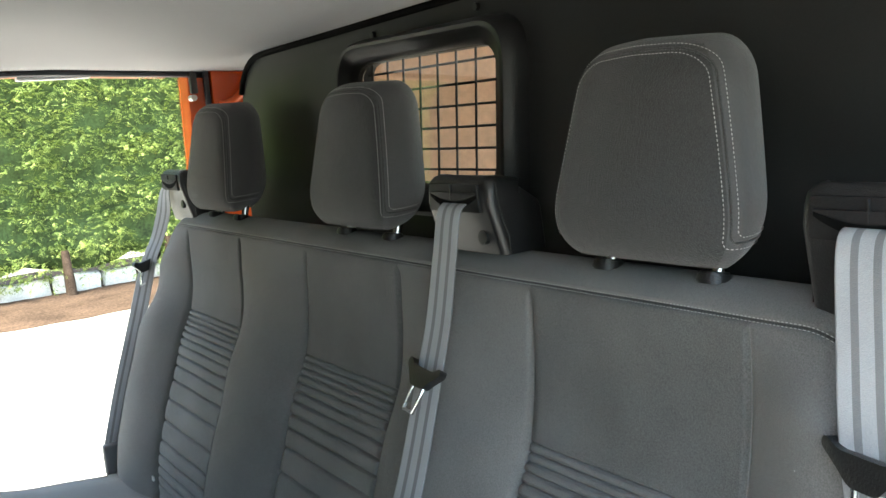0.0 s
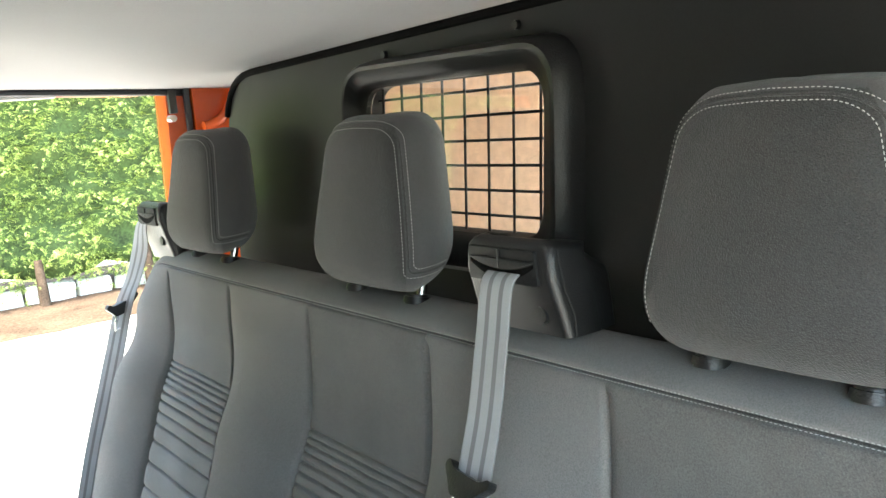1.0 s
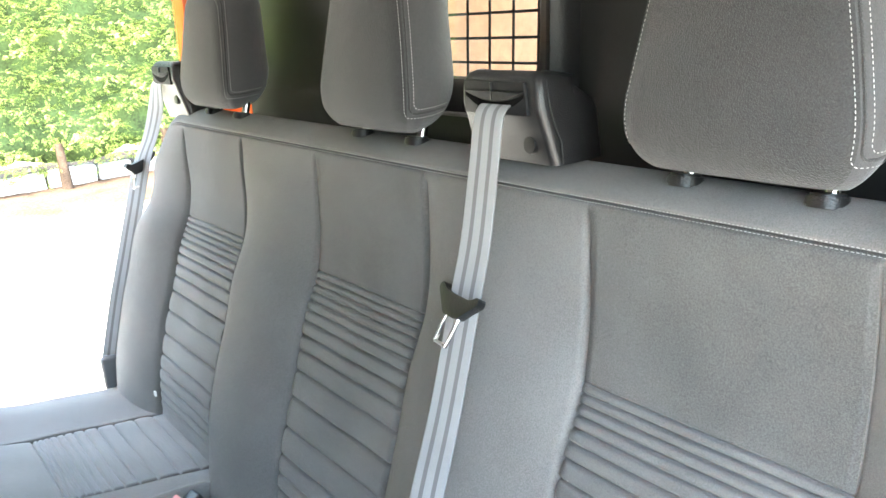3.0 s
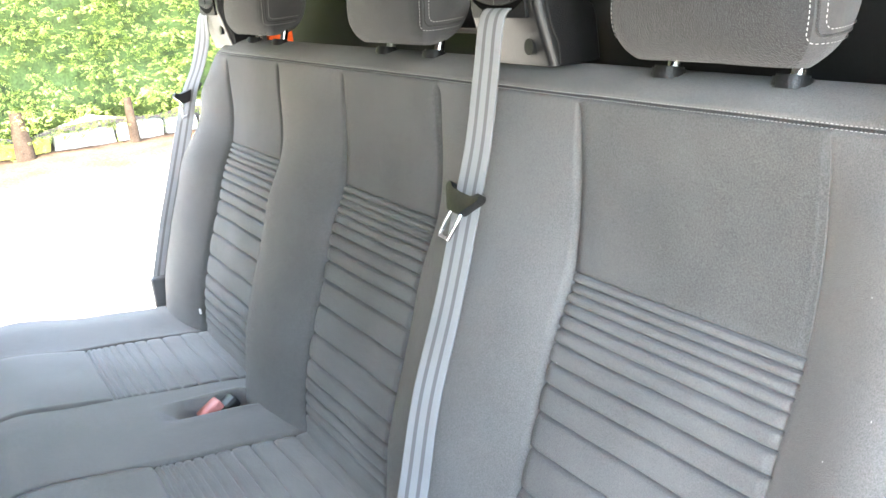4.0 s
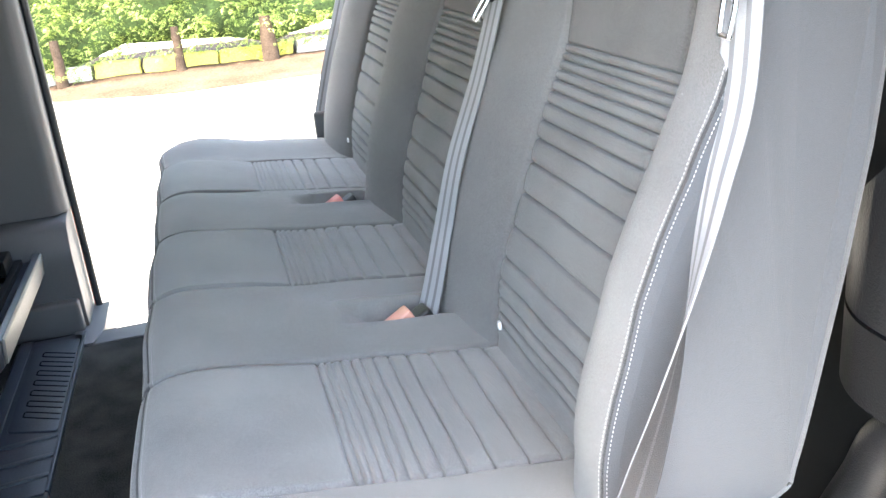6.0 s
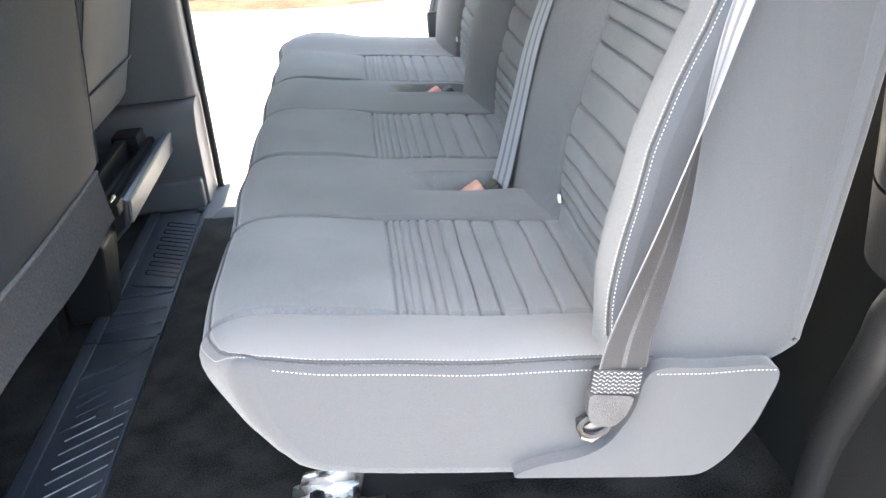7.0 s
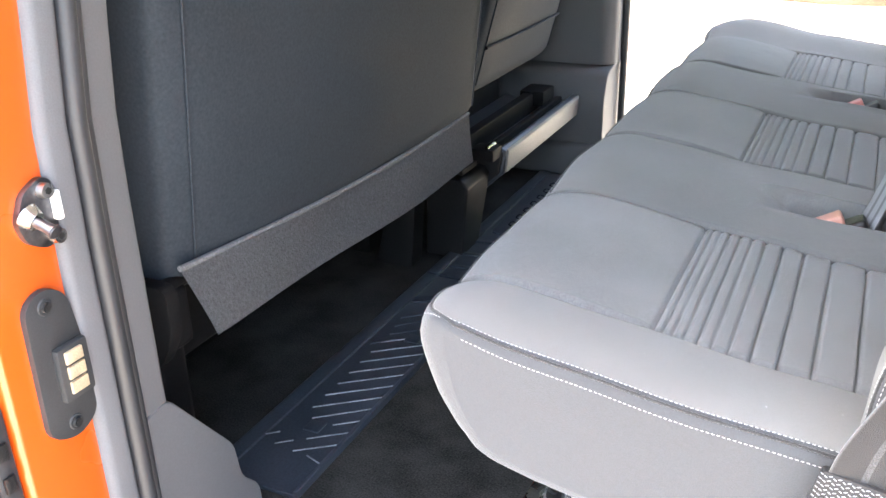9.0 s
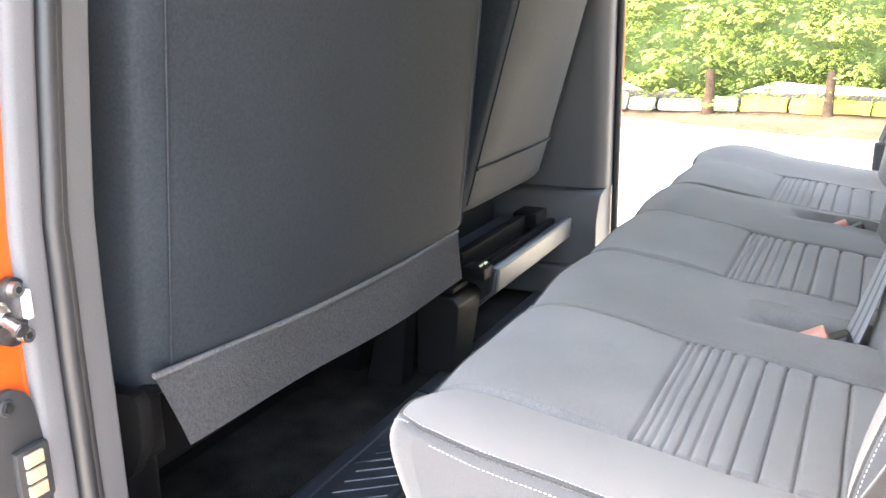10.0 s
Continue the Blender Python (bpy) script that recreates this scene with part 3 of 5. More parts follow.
CUSH_P, CUSH_N = polyline(CUSH_LINE, SEAT_RIBS + (0.302,), 0.0009, 0.009, lambda p: p.x)
BACK_P, BACK_N = polyline(BACK_LINE, BACK_RIBS + (0.88,), 0.0009, 0.009, lambda p: p.y)
BACK_N = -BACK_N


def loft(pts, nrm, ys, at, regions, parent):
    """Skins a profile along y. regions: (name, material, label, test(px, pz, nx, nz, y)); a face goes to the first that fits."""
    px, pz, nx, nz = (a[:, None] for a in (pts[:, 0], pts[:, 1], nrm[:, 0], nrm[:, 1]))
    yy = ys[None, :]
    x, z = at(px, pz, nx, nz, yy + 0 * px)
    n, m = x.shape
    y3 = np.broadcast_to(yy, x.shape)
    if at is backrest_at:
        y3 = y3 + near_taper(z, y3)
    flat = np.stack([x, y3, z], -1).reshape(-1, 3)
    i, j = np.meshgrid(np.arange(n - 1), np.arange(m - 1), indexing="ij")
    quads = np.stack([i * m + j, i * m + j + 1, (i + 1) * m + j + 1, (i + 1) * m + j], -1)
    cx, cz = (pts[:-1, 0] + pts[1:, 0]) / 2, (pts[:-1, 1] + pts[1:, 1]) / 2
    cy = (ys[:-1] + ys[1:]) / 2
    left = np.ones((n - 1, m - 1), bool)
    made = []
    for k, (name, mat, label, test) in enumerate(regions):
        hit = left & np.broadcast_to(test(cx[:, None], cz[:, None], nrm[:-1, 0][:, None], nrm[:-1, 1][:, None], cy[None, :]), left.shape)
        left &= ~hit
        q = quads[hit]
        used, inv = np.unique(q, return_inverse=True)
        faces = inv.reshape(-1, 4).tolist()
        verts = flat[used].tolist()
        if name in ("cushion_cover", "backrest_cover"):
            # close the ends with panels of smooth side cloth
            for col, flip in ((0, 1), (m - 1, -1)):
                end_panel(flat[[r * m + col for r in range(n - 1)]], flip, parent)
        me = bpy.data.meshes.new(name)
        me.from_pydata(verts, [], faces)
        me.update()
        ob = link(name, me, mat, parent, label)
        if "cover" in name:
            me.set_sharp_from_angle(angle=radians(50))
        made.append(ob)
    return made


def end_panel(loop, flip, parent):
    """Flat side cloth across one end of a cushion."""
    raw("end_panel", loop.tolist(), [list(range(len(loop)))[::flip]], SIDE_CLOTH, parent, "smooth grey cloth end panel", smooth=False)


def line_on(at, pts, nrm, idx_y):
    """Places and normals on a skin for (profile index, y) pairs."""
    out = []
    def place(i, y):
        i0 = int(np.clip(math.floor(i), 0, len(pts) - 2))
        f = i - i0
        p, q = pts[i0] * (1 - f) + pts[i0 + 1] * f, nrm[i0] * (1 - f) + nrm[i0 + 1] * f
        a = np.array([y])
        x, z = at(np.array([p[0]]), np.array([p[1]]), np.array([q[0]]), np.array([q[1]]), a)
        return Vector((float(x[0]), y + (float(near_taper(z, a)[0]) if at is backrest_at else 0.0), float(z[0])))
    for i, y in idx_y:
        c = place(i, y)
        du, dv = place(min(i + 1, len(pts) - 1), y) - place(max(i - 1, 0), y), place(i, min(y + 0.002, Y1)) - place(i, max(y - 0.002, Y0))
        n = dv.cross(du)
        n = n.normalized() if n.length > 1e-9 else Vector((0, 0, 1))
        inside = Vector((0.35, c.y, 0.33)) if at is cushion_at else Vector((0.69, c.y, c.z - 0.02))
        out.append((c, n if n.dot(c - inside) > 0 else -n))
    return out


def in_panel(k):
    a, b = PANELS[k]
    return lambda y: (y > a) & (y < b)


def skirt_edge(y):
    """Where the top seam runs on the nose: further back as it rounds the near corner."""
    u = np.clip((y - Y0 - 0.009) / 0.050, 0, 1)
    return 0.150 - 0.0425 * np.sqrt(1 - (1 - u) ** 2)


bench = thing("rear_bench", "dark grey cloth three-seat van bench with ribbed centre panels", "bench seat", (0.35, 0.76, 0.0))
ys = sampled(SEAMS + [Y0, Y1, 0.448, 0.516, 1.0, 1.07], Y0, Y1, 0.011, 0.0019, 0.012)
regions = []
for k in range(3):
    ip = in_panel(k)
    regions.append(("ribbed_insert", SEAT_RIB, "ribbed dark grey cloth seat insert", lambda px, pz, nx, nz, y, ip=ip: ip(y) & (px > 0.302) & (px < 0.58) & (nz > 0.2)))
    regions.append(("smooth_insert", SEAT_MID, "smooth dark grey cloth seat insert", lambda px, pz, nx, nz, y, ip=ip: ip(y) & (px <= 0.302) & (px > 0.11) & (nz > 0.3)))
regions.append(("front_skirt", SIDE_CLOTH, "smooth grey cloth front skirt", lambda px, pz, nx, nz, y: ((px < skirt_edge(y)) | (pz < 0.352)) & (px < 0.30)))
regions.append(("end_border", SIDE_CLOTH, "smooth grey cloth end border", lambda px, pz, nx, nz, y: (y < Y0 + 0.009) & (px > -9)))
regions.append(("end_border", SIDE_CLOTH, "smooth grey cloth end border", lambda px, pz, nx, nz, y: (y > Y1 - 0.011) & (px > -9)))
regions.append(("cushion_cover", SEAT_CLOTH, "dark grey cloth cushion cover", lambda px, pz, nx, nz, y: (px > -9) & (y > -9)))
loft(CUSH_P, CUSH_N, ys, cushion_at, regions, bench)
regions = []
for k in range(3):
    ip = in_panel(k)
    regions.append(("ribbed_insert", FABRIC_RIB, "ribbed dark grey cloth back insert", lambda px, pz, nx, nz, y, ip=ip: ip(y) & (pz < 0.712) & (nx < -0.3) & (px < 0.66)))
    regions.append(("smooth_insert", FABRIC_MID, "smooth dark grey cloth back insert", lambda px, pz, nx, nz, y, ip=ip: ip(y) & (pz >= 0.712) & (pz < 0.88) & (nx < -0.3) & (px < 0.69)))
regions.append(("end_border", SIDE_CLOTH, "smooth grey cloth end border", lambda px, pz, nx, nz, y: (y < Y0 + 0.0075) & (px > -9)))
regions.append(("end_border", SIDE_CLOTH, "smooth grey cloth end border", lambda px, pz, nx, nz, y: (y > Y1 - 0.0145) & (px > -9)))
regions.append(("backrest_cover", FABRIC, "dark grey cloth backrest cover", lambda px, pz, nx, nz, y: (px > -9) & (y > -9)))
loft(BACK_P, BACK_N, ys, backrest_at, regions, bench)


def profile_index(pts, test):
    return next(i for i in range(len(pts)) if test(pts[i]))


def bench_stitching():
    top_i = profile_index(BACK_P, lambda p: p[1] > 0.880)
    yy = np.linspace(Y0 + 0.02, Y1 - 0.02, 320)
    lines = [line_on(backrest_at, BACK_P, BACK_N, [(top_i + o, y) for y in yy]) for o in (-2.6, 1.6)]
    # end seams of the backrest, down the outer edge of the near and far bolsters
    lo, hi = profile_index(BACK_P, lambda p: p[1] > 0.40), profile_index(BACK_P, lambda p: p[1] > 0.80)
    for y in (Y0 + 0.0035, Y0 + 0.0115, Y1 - 0.010, Y1 - 0.019):
        lines.append(line_on(backrest_at, BACK_P, BACK_N, [(i, y) for i in np.arange(lo, hi, 1.0)]))
    # the cushion's top seam: along the near end, round the corner and along the nose to the far end
    a, corner = profile_index(CUSH_P, lambda p: p[0] < 0.52), profile_index(CUSH_P, lambda p: p[0] < 0.150)
    nose = profile_index(CUSH_P, lambda p: p[0] < 0.1075)

    def top_seam(inset, lower):
        path = [(i, Y0 + inset) for i in np.arange(a, corner, 1.0)]
        for q in np.linspace(0, math.pi / 2, 24):
            path.append((corner + (nose + lower - corner) * math.sin(q), Y0 + inset + 0.050 * (1 - math.cos(q))))
        path += [(nose + lower, y) for y in np.linspace(Y0 + inset + 0.055, Y1 - 0.016, 240)]
        return line_on(cushion_at, CUSH_P, CUSH_N, path)

    lines += [top_seam(0.0080, -0.6)]
    lower = []
    for (p, n) in line_on(cushion_at, CUSH_P, CUSH_N, [(i, Y0) for i in np.arange(a, corner + 1, 1.0)]):
        lower.append((Vector((p.x, Y0 - 0.0004, p.z - 0.0015)), Vector((0, -1, 0))))
    turn = [(corner + (nose + 1.6 - corner) * math.sin(q), Y0 + 0.0006 + 0.050 * (1 - math.cos(q))) for q in np.linspace(0.5, math.pi / 2, 22)]
    lower_front = line_on(cushion_at, CUSH_P, CUSH_N, turn + [(nose + 1.6, y) for y in np.linspace(Y0 + 0.055, Y1 - 0.016, 240)])
    lines += [lower, lower_front]
    for y in (Y1 - 0.0055, Y1 - 0.015):
        lines.append(line_on(cushion_at, CUSH_P, CUSH_N, [(i, y) for i in np.arange(a, nose, 1.0)]))
    stitches("stitching", lines, bench)
    # dark seam cord between the rows of stitches
    bm = bmesh.new()
    mids = [line_on(backrest_at, BACK_P, BACK_N, [(top_i - 0.4, y) for y in yy])]
    mids.append(line_on(backrest_at, BACK_P, BACK_N, [(i, Y0 + 0.0075) for i in np.arange(lo, hi, 1.0)]))
    mids.append(top_seam(0.0035, 0.0))
    for line in mids:
        tube_bm([p for p, _ in line[::2]], 0.0016, 6, bm=bm)
    part("seam_cord", bm, HEAD_CLOTH, bench)


bench_stitching()


def lint():
    """Pale flecks of lint caught on the cloth."""
    rng = random.Random(21)
    lines = []
    for _ in range(46):
        cushion = rng.random() < 0.55
        pts, nrm, at = (CUSH_P, CUSH_N, cushion_at) if cushion else (BACK_P, BACK_N, backrest_at)
        lo = profile_index(pts, (lambda p: p[0] < 0.50) if cushion else (lambda p: p[1] > 0.45))
        hi = profile_index(pts, (lambda p: p[0] < 0.14) if cushion else (lambda p: p[1] > 0.85))
        i, y = rng.uniform(lo, hi), rng.uniform(Y0 + 0.05, Y1 - 0.1)
        (c, n), = line_on(at, pts, nrm, [(i, y)])
        d = n.orthogonal().normalized()
        d = Matrix.Rotation(rng.uniform(0, 6.28), 3, n) @ d
        lines.append([(c, n), (c + d * 0.0014, n)])
    stitches("lint_fleck", lines, bench, 0.0015, 0.01, 0.00045, 0.0006)


lint()


def headrest(yc):
    """A wedge-shaped padded headrest on two steel posts."""
    root = part_headrest(yc + 0.014 * (yc - 0.35))
    for s in (-1, 1):
        y = yc + s * 0.064
        part("post", cyl_bm((0.697, y, 0.888), (0.712, y, 0.945), 0.0062, seg=16), STEEL, root, "bright steel post")
        col = cyl_bm((0.694, y, 0.897), (0.696, y, 0.9075), 0.0165, 0.0145, 24, 0.002)
        part("collar", col, BLACK_PLASTIC, root, "black plastic post collar")


def head_outline(f):
    """Plan outline of a headrest at height f (0 to 1): flat front, sides drawn in towards the back. Offsets in x and y."""
    w = 0.121 - 0.041 * f ** 1.2
    wide = 0.112 - 0.024 * f ** 1.3
    d = 0.112 - 0.028 * f
    k = max(0.0, (f - 0.80) / 0.20)
    cap = 1 - math.sqrt(max(0.0, 1 - k * k))
    k = max(0.0, (0.34 - f) / 0.34)
    low = 0.8 * k ** 2.6 + 0.2 * k ** 9
    x0 = 0.020 * cap + 0.022 * low
    w -= 0.026 * cap + 0.030 * low
    wide -= 0.026 * cap + 0.030 * low
    d2 = d - 0.024 * cap - 0.030 * low
    pts = rounded([(x0, -w), (x0, w), (0.50 * d2, wide), (d2, 0.6 * wide), (d2, -0.6 * wide), (0.50 * d2, -wide)], 0.032, 9)
    a, b = pts[9], pts[10]
    pts[10:10] = [(a[0] + (b[0] - a[0]) * k / 9, a[1] + (b[1] - a[1]) * k / 9) for k in range(1, 9)]
    # the front face is crowned
    return [(x - 0.014 * max(0.0, math.cos(math.pi * y / (2 * max(w, wide, 0.01)))) * max(0.0, 1 - (x - x0) / 0.03), y) for x, y in pts]


def head_skin(f, i, yc):
    o = head_outline(f)
    x, y = o[i % len(o)]
    z = 0.919 + 0.195 * f
    return Vector((0.652 + 0.034 * f + x, yc + y, z - 0.004 * abs(y) / 0.1))


def part_headrest(yc):
    fs = sorted({round(f, 4) for f in [0.24 * (1 - math.cos(math.pi / 2 * k / 12)) for k in range(13)] + [0.24 + 0.56 * k / 12 for k in range(13)] + [0.80 + 0.20 * math.sin(math.pi / 2 * k / 12) for k in range(13)]})
    n = len(head_outline(0.5))
    verts, faces = [], []
    for f in fs:
        verts += [head_skin(f, i, yc) for i in range(n)]
    for r in range(len(fs) - 1):
        for i in range(n):
            j = (i + 1) % n
            faces.append((r * n + i, r * n + j, (r + 1) * n + j, (r + 1) * n + i))
    faces.append(list(range(n))[::-1])
    last = (len(fs) - 1) * n
    faces.append([last + i for i in range(n)])
    # the front cloth reaches to the seam; sides, top and rear are paler, with door light painted in
    front = [int(4.4 <= i < 22.6 and fs[r] < 0.945) for r in range(len(fs) - 1) for i in range(n)]
    ob = raw("headrest", verts, faces, [HEAD_SIDE, HEAD_CLOTH], bench, "padded dark grey cloth headrest with pale double stitching", True, front + [0, 0])
    # twin stitch rows round the front face: up both edges, round the corners and over the top
    ctr = Vector((0.71, yc, 1.01))
    lines = []

    def at(f, idx):
        i0 = int(math.floor(idx))
        return head_skin(f, i0, yc).lerp(head_skin(f, i0 + 1, yc), idx - i0)

    def mark(f, idx):
        p = at(f, idx)
        du, dv = at(min(0.999, f + 0.004), idx) - p, at(f, idx + 0.3) - p
        nn = du.cross(dv)
        nn = nn.normalized() if nn.length > 1e-9 else (p - ctr).normalized()
        return p, nn if nn.dot(p - ctr) > 0 else -nn

    cord = None
    for edge, ft, fb, sewn in ((5.6, 0.925, 0.10, True), (4.4, 0.945, 0.125, False), (3.2, 0.965, 0.15, True)):
        turn, bend = 10.0 - edge, 0.11
        half = [(fb, k) for k in np.linspace(-9.0, edge - 1.5, 26)]
        half += [(fb + 0.04 * (1 - math.cos(q)), edge - 1.5 + 1.5 * math.sin(q)) for q in np.linspace(0.2, math.pi / 2, 8)]
        half += [(f, edge) for f in np.linspace(fb + 0.05, ft - bend, 50)]
        half += [(ft - bend + bend * math.sin(q), edge + turn * (1 - math.cos(q))) for q in np.linspace(0.05, math.pi / 2, 24)]
        half += [(ft, k) for k in np.linspace(edge + turn, 13.5, 14)[1:]]
        line = [mark(f, k) for f, k in half + [(f, 27 - k) for f, k in half[::-1]]]
        if sewn:
            lines.append(line)
        else:
            cord = line
    part("seam_cord", tube_bm([p for p, _ in cord[::2]], 0.0014, 6), HEAD_CLOTH, ob)
    stitches("headrest_stitching", lines, ob, lift=0.0007)
    return ob


for yc in (0.2325, 0.763, 1.292):
    headrest(yc)


def buckle(yc, mat, label, tilt):
    """A press buckle leaning in its well."""
    turn = Matrix.Rotation(radians(-28), 4, "Y") @ Matrix.Rotation(radians(tilt), 4, "Z")
    body = part("buckle", box_bm((0.412, yc - 0.016, 0.334), (0.475, yc + 0.016, 0.354), 0.006, 3, turn=turn), BLACK_PLASTIC, bench, "black plastic belt buckle")
    part("press_button", box_bm((0.408, yc - 0.0135, 0.338), (0.448, yc + 0.0135, 0.3615), 0.0045, 3, turn=turn), mat, body, label)
    part("button_mark", box_bm((0.4445, yc - 0.010, 0.340), (0.4495, yc + 0.010, 0.3605), 0.002, 2, turn=turn), WHITE_TAG, body, "pale worn button end")


buckle(0.478, ORANGE_PRESS, "orange press button", 6)
buckle(1.052, RED_PRESS, "red press button", 6)
for y in (0.347, 1.437):
    part("tag", box_bm((0.526, y - 0.0045, 0.376), (0.530, y + 0.0045, 0.387), 0.0018), WHITE_TAG, bench, "small white plastic tag")


def bench_legs():
    for yc in (0.27, 0.80, 1.32):
        leg = prism_bm([(0.22, 0.018), (0.56, 0.018), (0.55, 0.30), (0.30, 0.30)], "y", yc - 0.02, yc + 0.02, 0.004)
        part("leg", leg, BLACK_PLASTIC, bench, "black steel seat leg")
        foot = part("floor_bracket", prism_bm(rounded([(0.125, yc - 0.03), (0.145, yc - 0.05), (0.245, yc - 0.05), (0.255, yc - 0.02), (0.255, yc + 0.045), (0.125, yc + 0.045)], 0.010, 3), "z", 0.0, 0.006, 0.002), ZINC, bench, "bright zinc plated floor bracket")
        for e in (-0.050, 0.039):
            wall = rounded([(0.135, 0.004), (0.250, 0.004), (0.246, 0.034), (0.225, 0.046), (0.175, 0.030), (0.142, 0.026)], 0.007, 3)
            part("flange", prism_bm(wall, "y", yc + e, yc + e + 0.005, 0.0015), ZINC, foot)
        for x in (0.163, 0.222):
            part("washer", cyl_bm((x, yc, 0.0055), (x, yc, 0.009), 0.021, seg=24), STEEL, foot)
            part("bolt", cyl_bm((x, yc, 0.009), (x, yc, 0.020), 0.0125, 0.0115, 6), GUNMETAL, foot)
            part("bolt_socket", cyl_bm((x, yc, 0.0201), (x, yc, 0.0206), 0.0065, seg=6), WIRE, foot)


bench_legs()
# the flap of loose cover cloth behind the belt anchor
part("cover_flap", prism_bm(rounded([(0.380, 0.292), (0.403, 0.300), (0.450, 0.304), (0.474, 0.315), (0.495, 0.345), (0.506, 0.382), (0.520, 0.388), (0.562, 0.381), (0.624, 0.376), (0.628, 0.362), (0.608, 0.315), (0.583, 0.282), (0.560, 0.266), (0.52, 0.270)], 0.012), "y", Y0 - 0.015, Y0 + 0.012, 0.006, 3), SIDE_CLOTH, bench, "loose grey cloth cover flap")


flap_seam = [(0.516, 0.382), (0.562, 0.376), (0.60, 0.374), (0.622, 0.371)]
stitches("flap_stitching", [[(Vector((x, Y0 - 0.0155, z)), Vector((0, -1, 0))) for x, z in flap_seam]], bench)


# ---- seat belts ----
def belt_housing(yc, parent, foot=0.903):
    """Retractor tower on the backrest: a shell that slopes to the rear, with a hooded slot in its front."""
    out = [(0.656, -0.0585), (0.656, 0.0585), (0.6625, 0.0635), (0.700, 0.0640), (0.735, 0.058), (0.741, 0.047), (0.741, -0.047), (0.735, -0.058), (0.700, -0.0640), (0.6625, -0.0635)]
    plan = rounded(out, 0.004, 3)
    levels = [foot, foot + 0.004, 0.930, 0.945, 0.960, 0.975, 0.984, 0.989, 0.9915]
    bm = bmesh.new()
    rings = []
    for k, z in enumerate(levels):
        inset = (0.0, 0.0, 0.0, 0.0, 0.0, 0.0005, 0.002, 0.0055, 0.011)[k]
        lean = 0.016 * (1 - min(1.0, (z - 0.90) / 0.06))
        ring = []
        for x, y in plan:
            cx, cy = 0.700, 0.0
            t = max(0.0, (x - 0.672) / 0.069)
            px = x + lean * (1 - t) - inset * (1 if x > cx else -1)
            py = y - math.copysign(min(abs(y), inset), y) - y * 0.06 * max(0.0, (z - 0.90) / 0.09)
            ring.append(bm.verts.new((px, yc + py, z - 0.034 * t ** 1.6 * max(0.0, (z - foot) / (0.9915 - foot)))))
        rings.append(ring)
    n = len(plan)
    for a, b in zip(rings, rings[1:]):
        for i in range(n):
            bm.faces.new((a[i], a[(i + 1) % n], b[(i + 1) % n], b[i]))
    bm.faces.new(rings[0][::-1])
    bm.faces.new(rings[-1])
    shell = part("housing", bm, BOX_PLASTIC, parent, "charcoal plastic belt retractor housing")
    # slot panel with a crescent slot, set in the front face
    part("front_panel", prism_bm(rounded([(yc - 0.046, 0.951), (yc + 0.050, 0.951), (yc + 0.049, 0.983), (yc - 0.043, 0.983)], 0.003, 3), "x", 0.6535, 0.668, 0.0012), DARK_SATIN, shell, "black slot panel")
    upper = [(yc + 0.044 * u + 0.002, 0.963 + 0.008 * u * u) for u in np.linspace(-1, 1, 15)]
    lower = [(yc + 0.044 * u + 0.002, 0.954 + 0.014 * u * u) for u in np.linspace(1, -1, 15)]
    # flat black crescent; the dark of the slot's depth is painted, not cut
    part("slot", prism_bm(upper + lower, "x", 0.6528, 0.660, 0.0), SLOT_BLACK, shell, "flat black shape for the slot's shaded depth", smooth=False)
    part("slot_hood", prism_bm([(p[0], p[1] + 0.0015) for p in upper] + [(yc + 0.046, 0.9735), (yc - 0.042, 0.9735)], "x", 0.6515, 0.656, 0.0008), DARK_SATIN, shell, "black slot hood")
    part("slot_divider", box_bm((0.6508, yc + 0.003, 0.965), (0.656, yc + 0.0045, 0.982), 0.0005), BOX_PLASTIC, shell)
    for sg in (-1, 1):
        line = [(0.6800, sg * 0.0640, foot + 0.002), (0.6790, sg * 0.0636, 0.925), (0.6715, sg * 0.0622, 0.945), (0.6675, sg * 0.0605, 0.970), (0.669, sg * 0.0575, 0.984)]
        part("seam", tube_bm([(x, yc + y, z) for x, y, z in line], 0.0010, 6), WIRE, shell)
    rim = cyl_bm((0.670, yc - 0.036, 0.922), (0.6625, yc - 0.036, 0.9225), 0.0085, 0.0080, 20)
    part("screw_cap", rim, BLACK_PLASTIC, shell)
    return shell


def tongue(c, side, down, parent):
    """Latch tongue: a moulded black grip with the steel tongue below it."""
    side, down = Vector(side).normalized(), Vector(down).normalized()
    out = side.cross(down).normalized()
    m = Matrix((side, down, out)).transposed().to_4x4()
    m.translation = c
    grip = prism_bm(rounded([(-0.031, -0.013), (-0.020, -0.005), (0.020, -0.005), (0.031, -0.013), (0.035, -0.005), (0.020, 0.009), (0.012, 0.018), (-0.012, 0.018), (-0.020, 0.009), (-0.035, -0.005)], 0.005, 3), "z", -0.0050, 0.0050, 0.0022, 3)
    bmesh.ops.transform(grip, matrix=m, verts=grip.verts)
    g = part("tongue_grip", grip, BLACK_PLASTIC, parent, "black moulded belt tongue")
    pts = [(-0.010, 0.014, 0), (-0.011, 0.028, 0), (-0.0095, 0.046, 0), (0.0095, 0.046, 0), (0.011, 0.028, 0), (0.010, 0.014, 0)]
    ring = tube_bm([m @ Vector(p) for p in pts], 0.0025, 8)
    part("tongue_plate", ring, STEEL, g, "bright steel tongue")
    return g


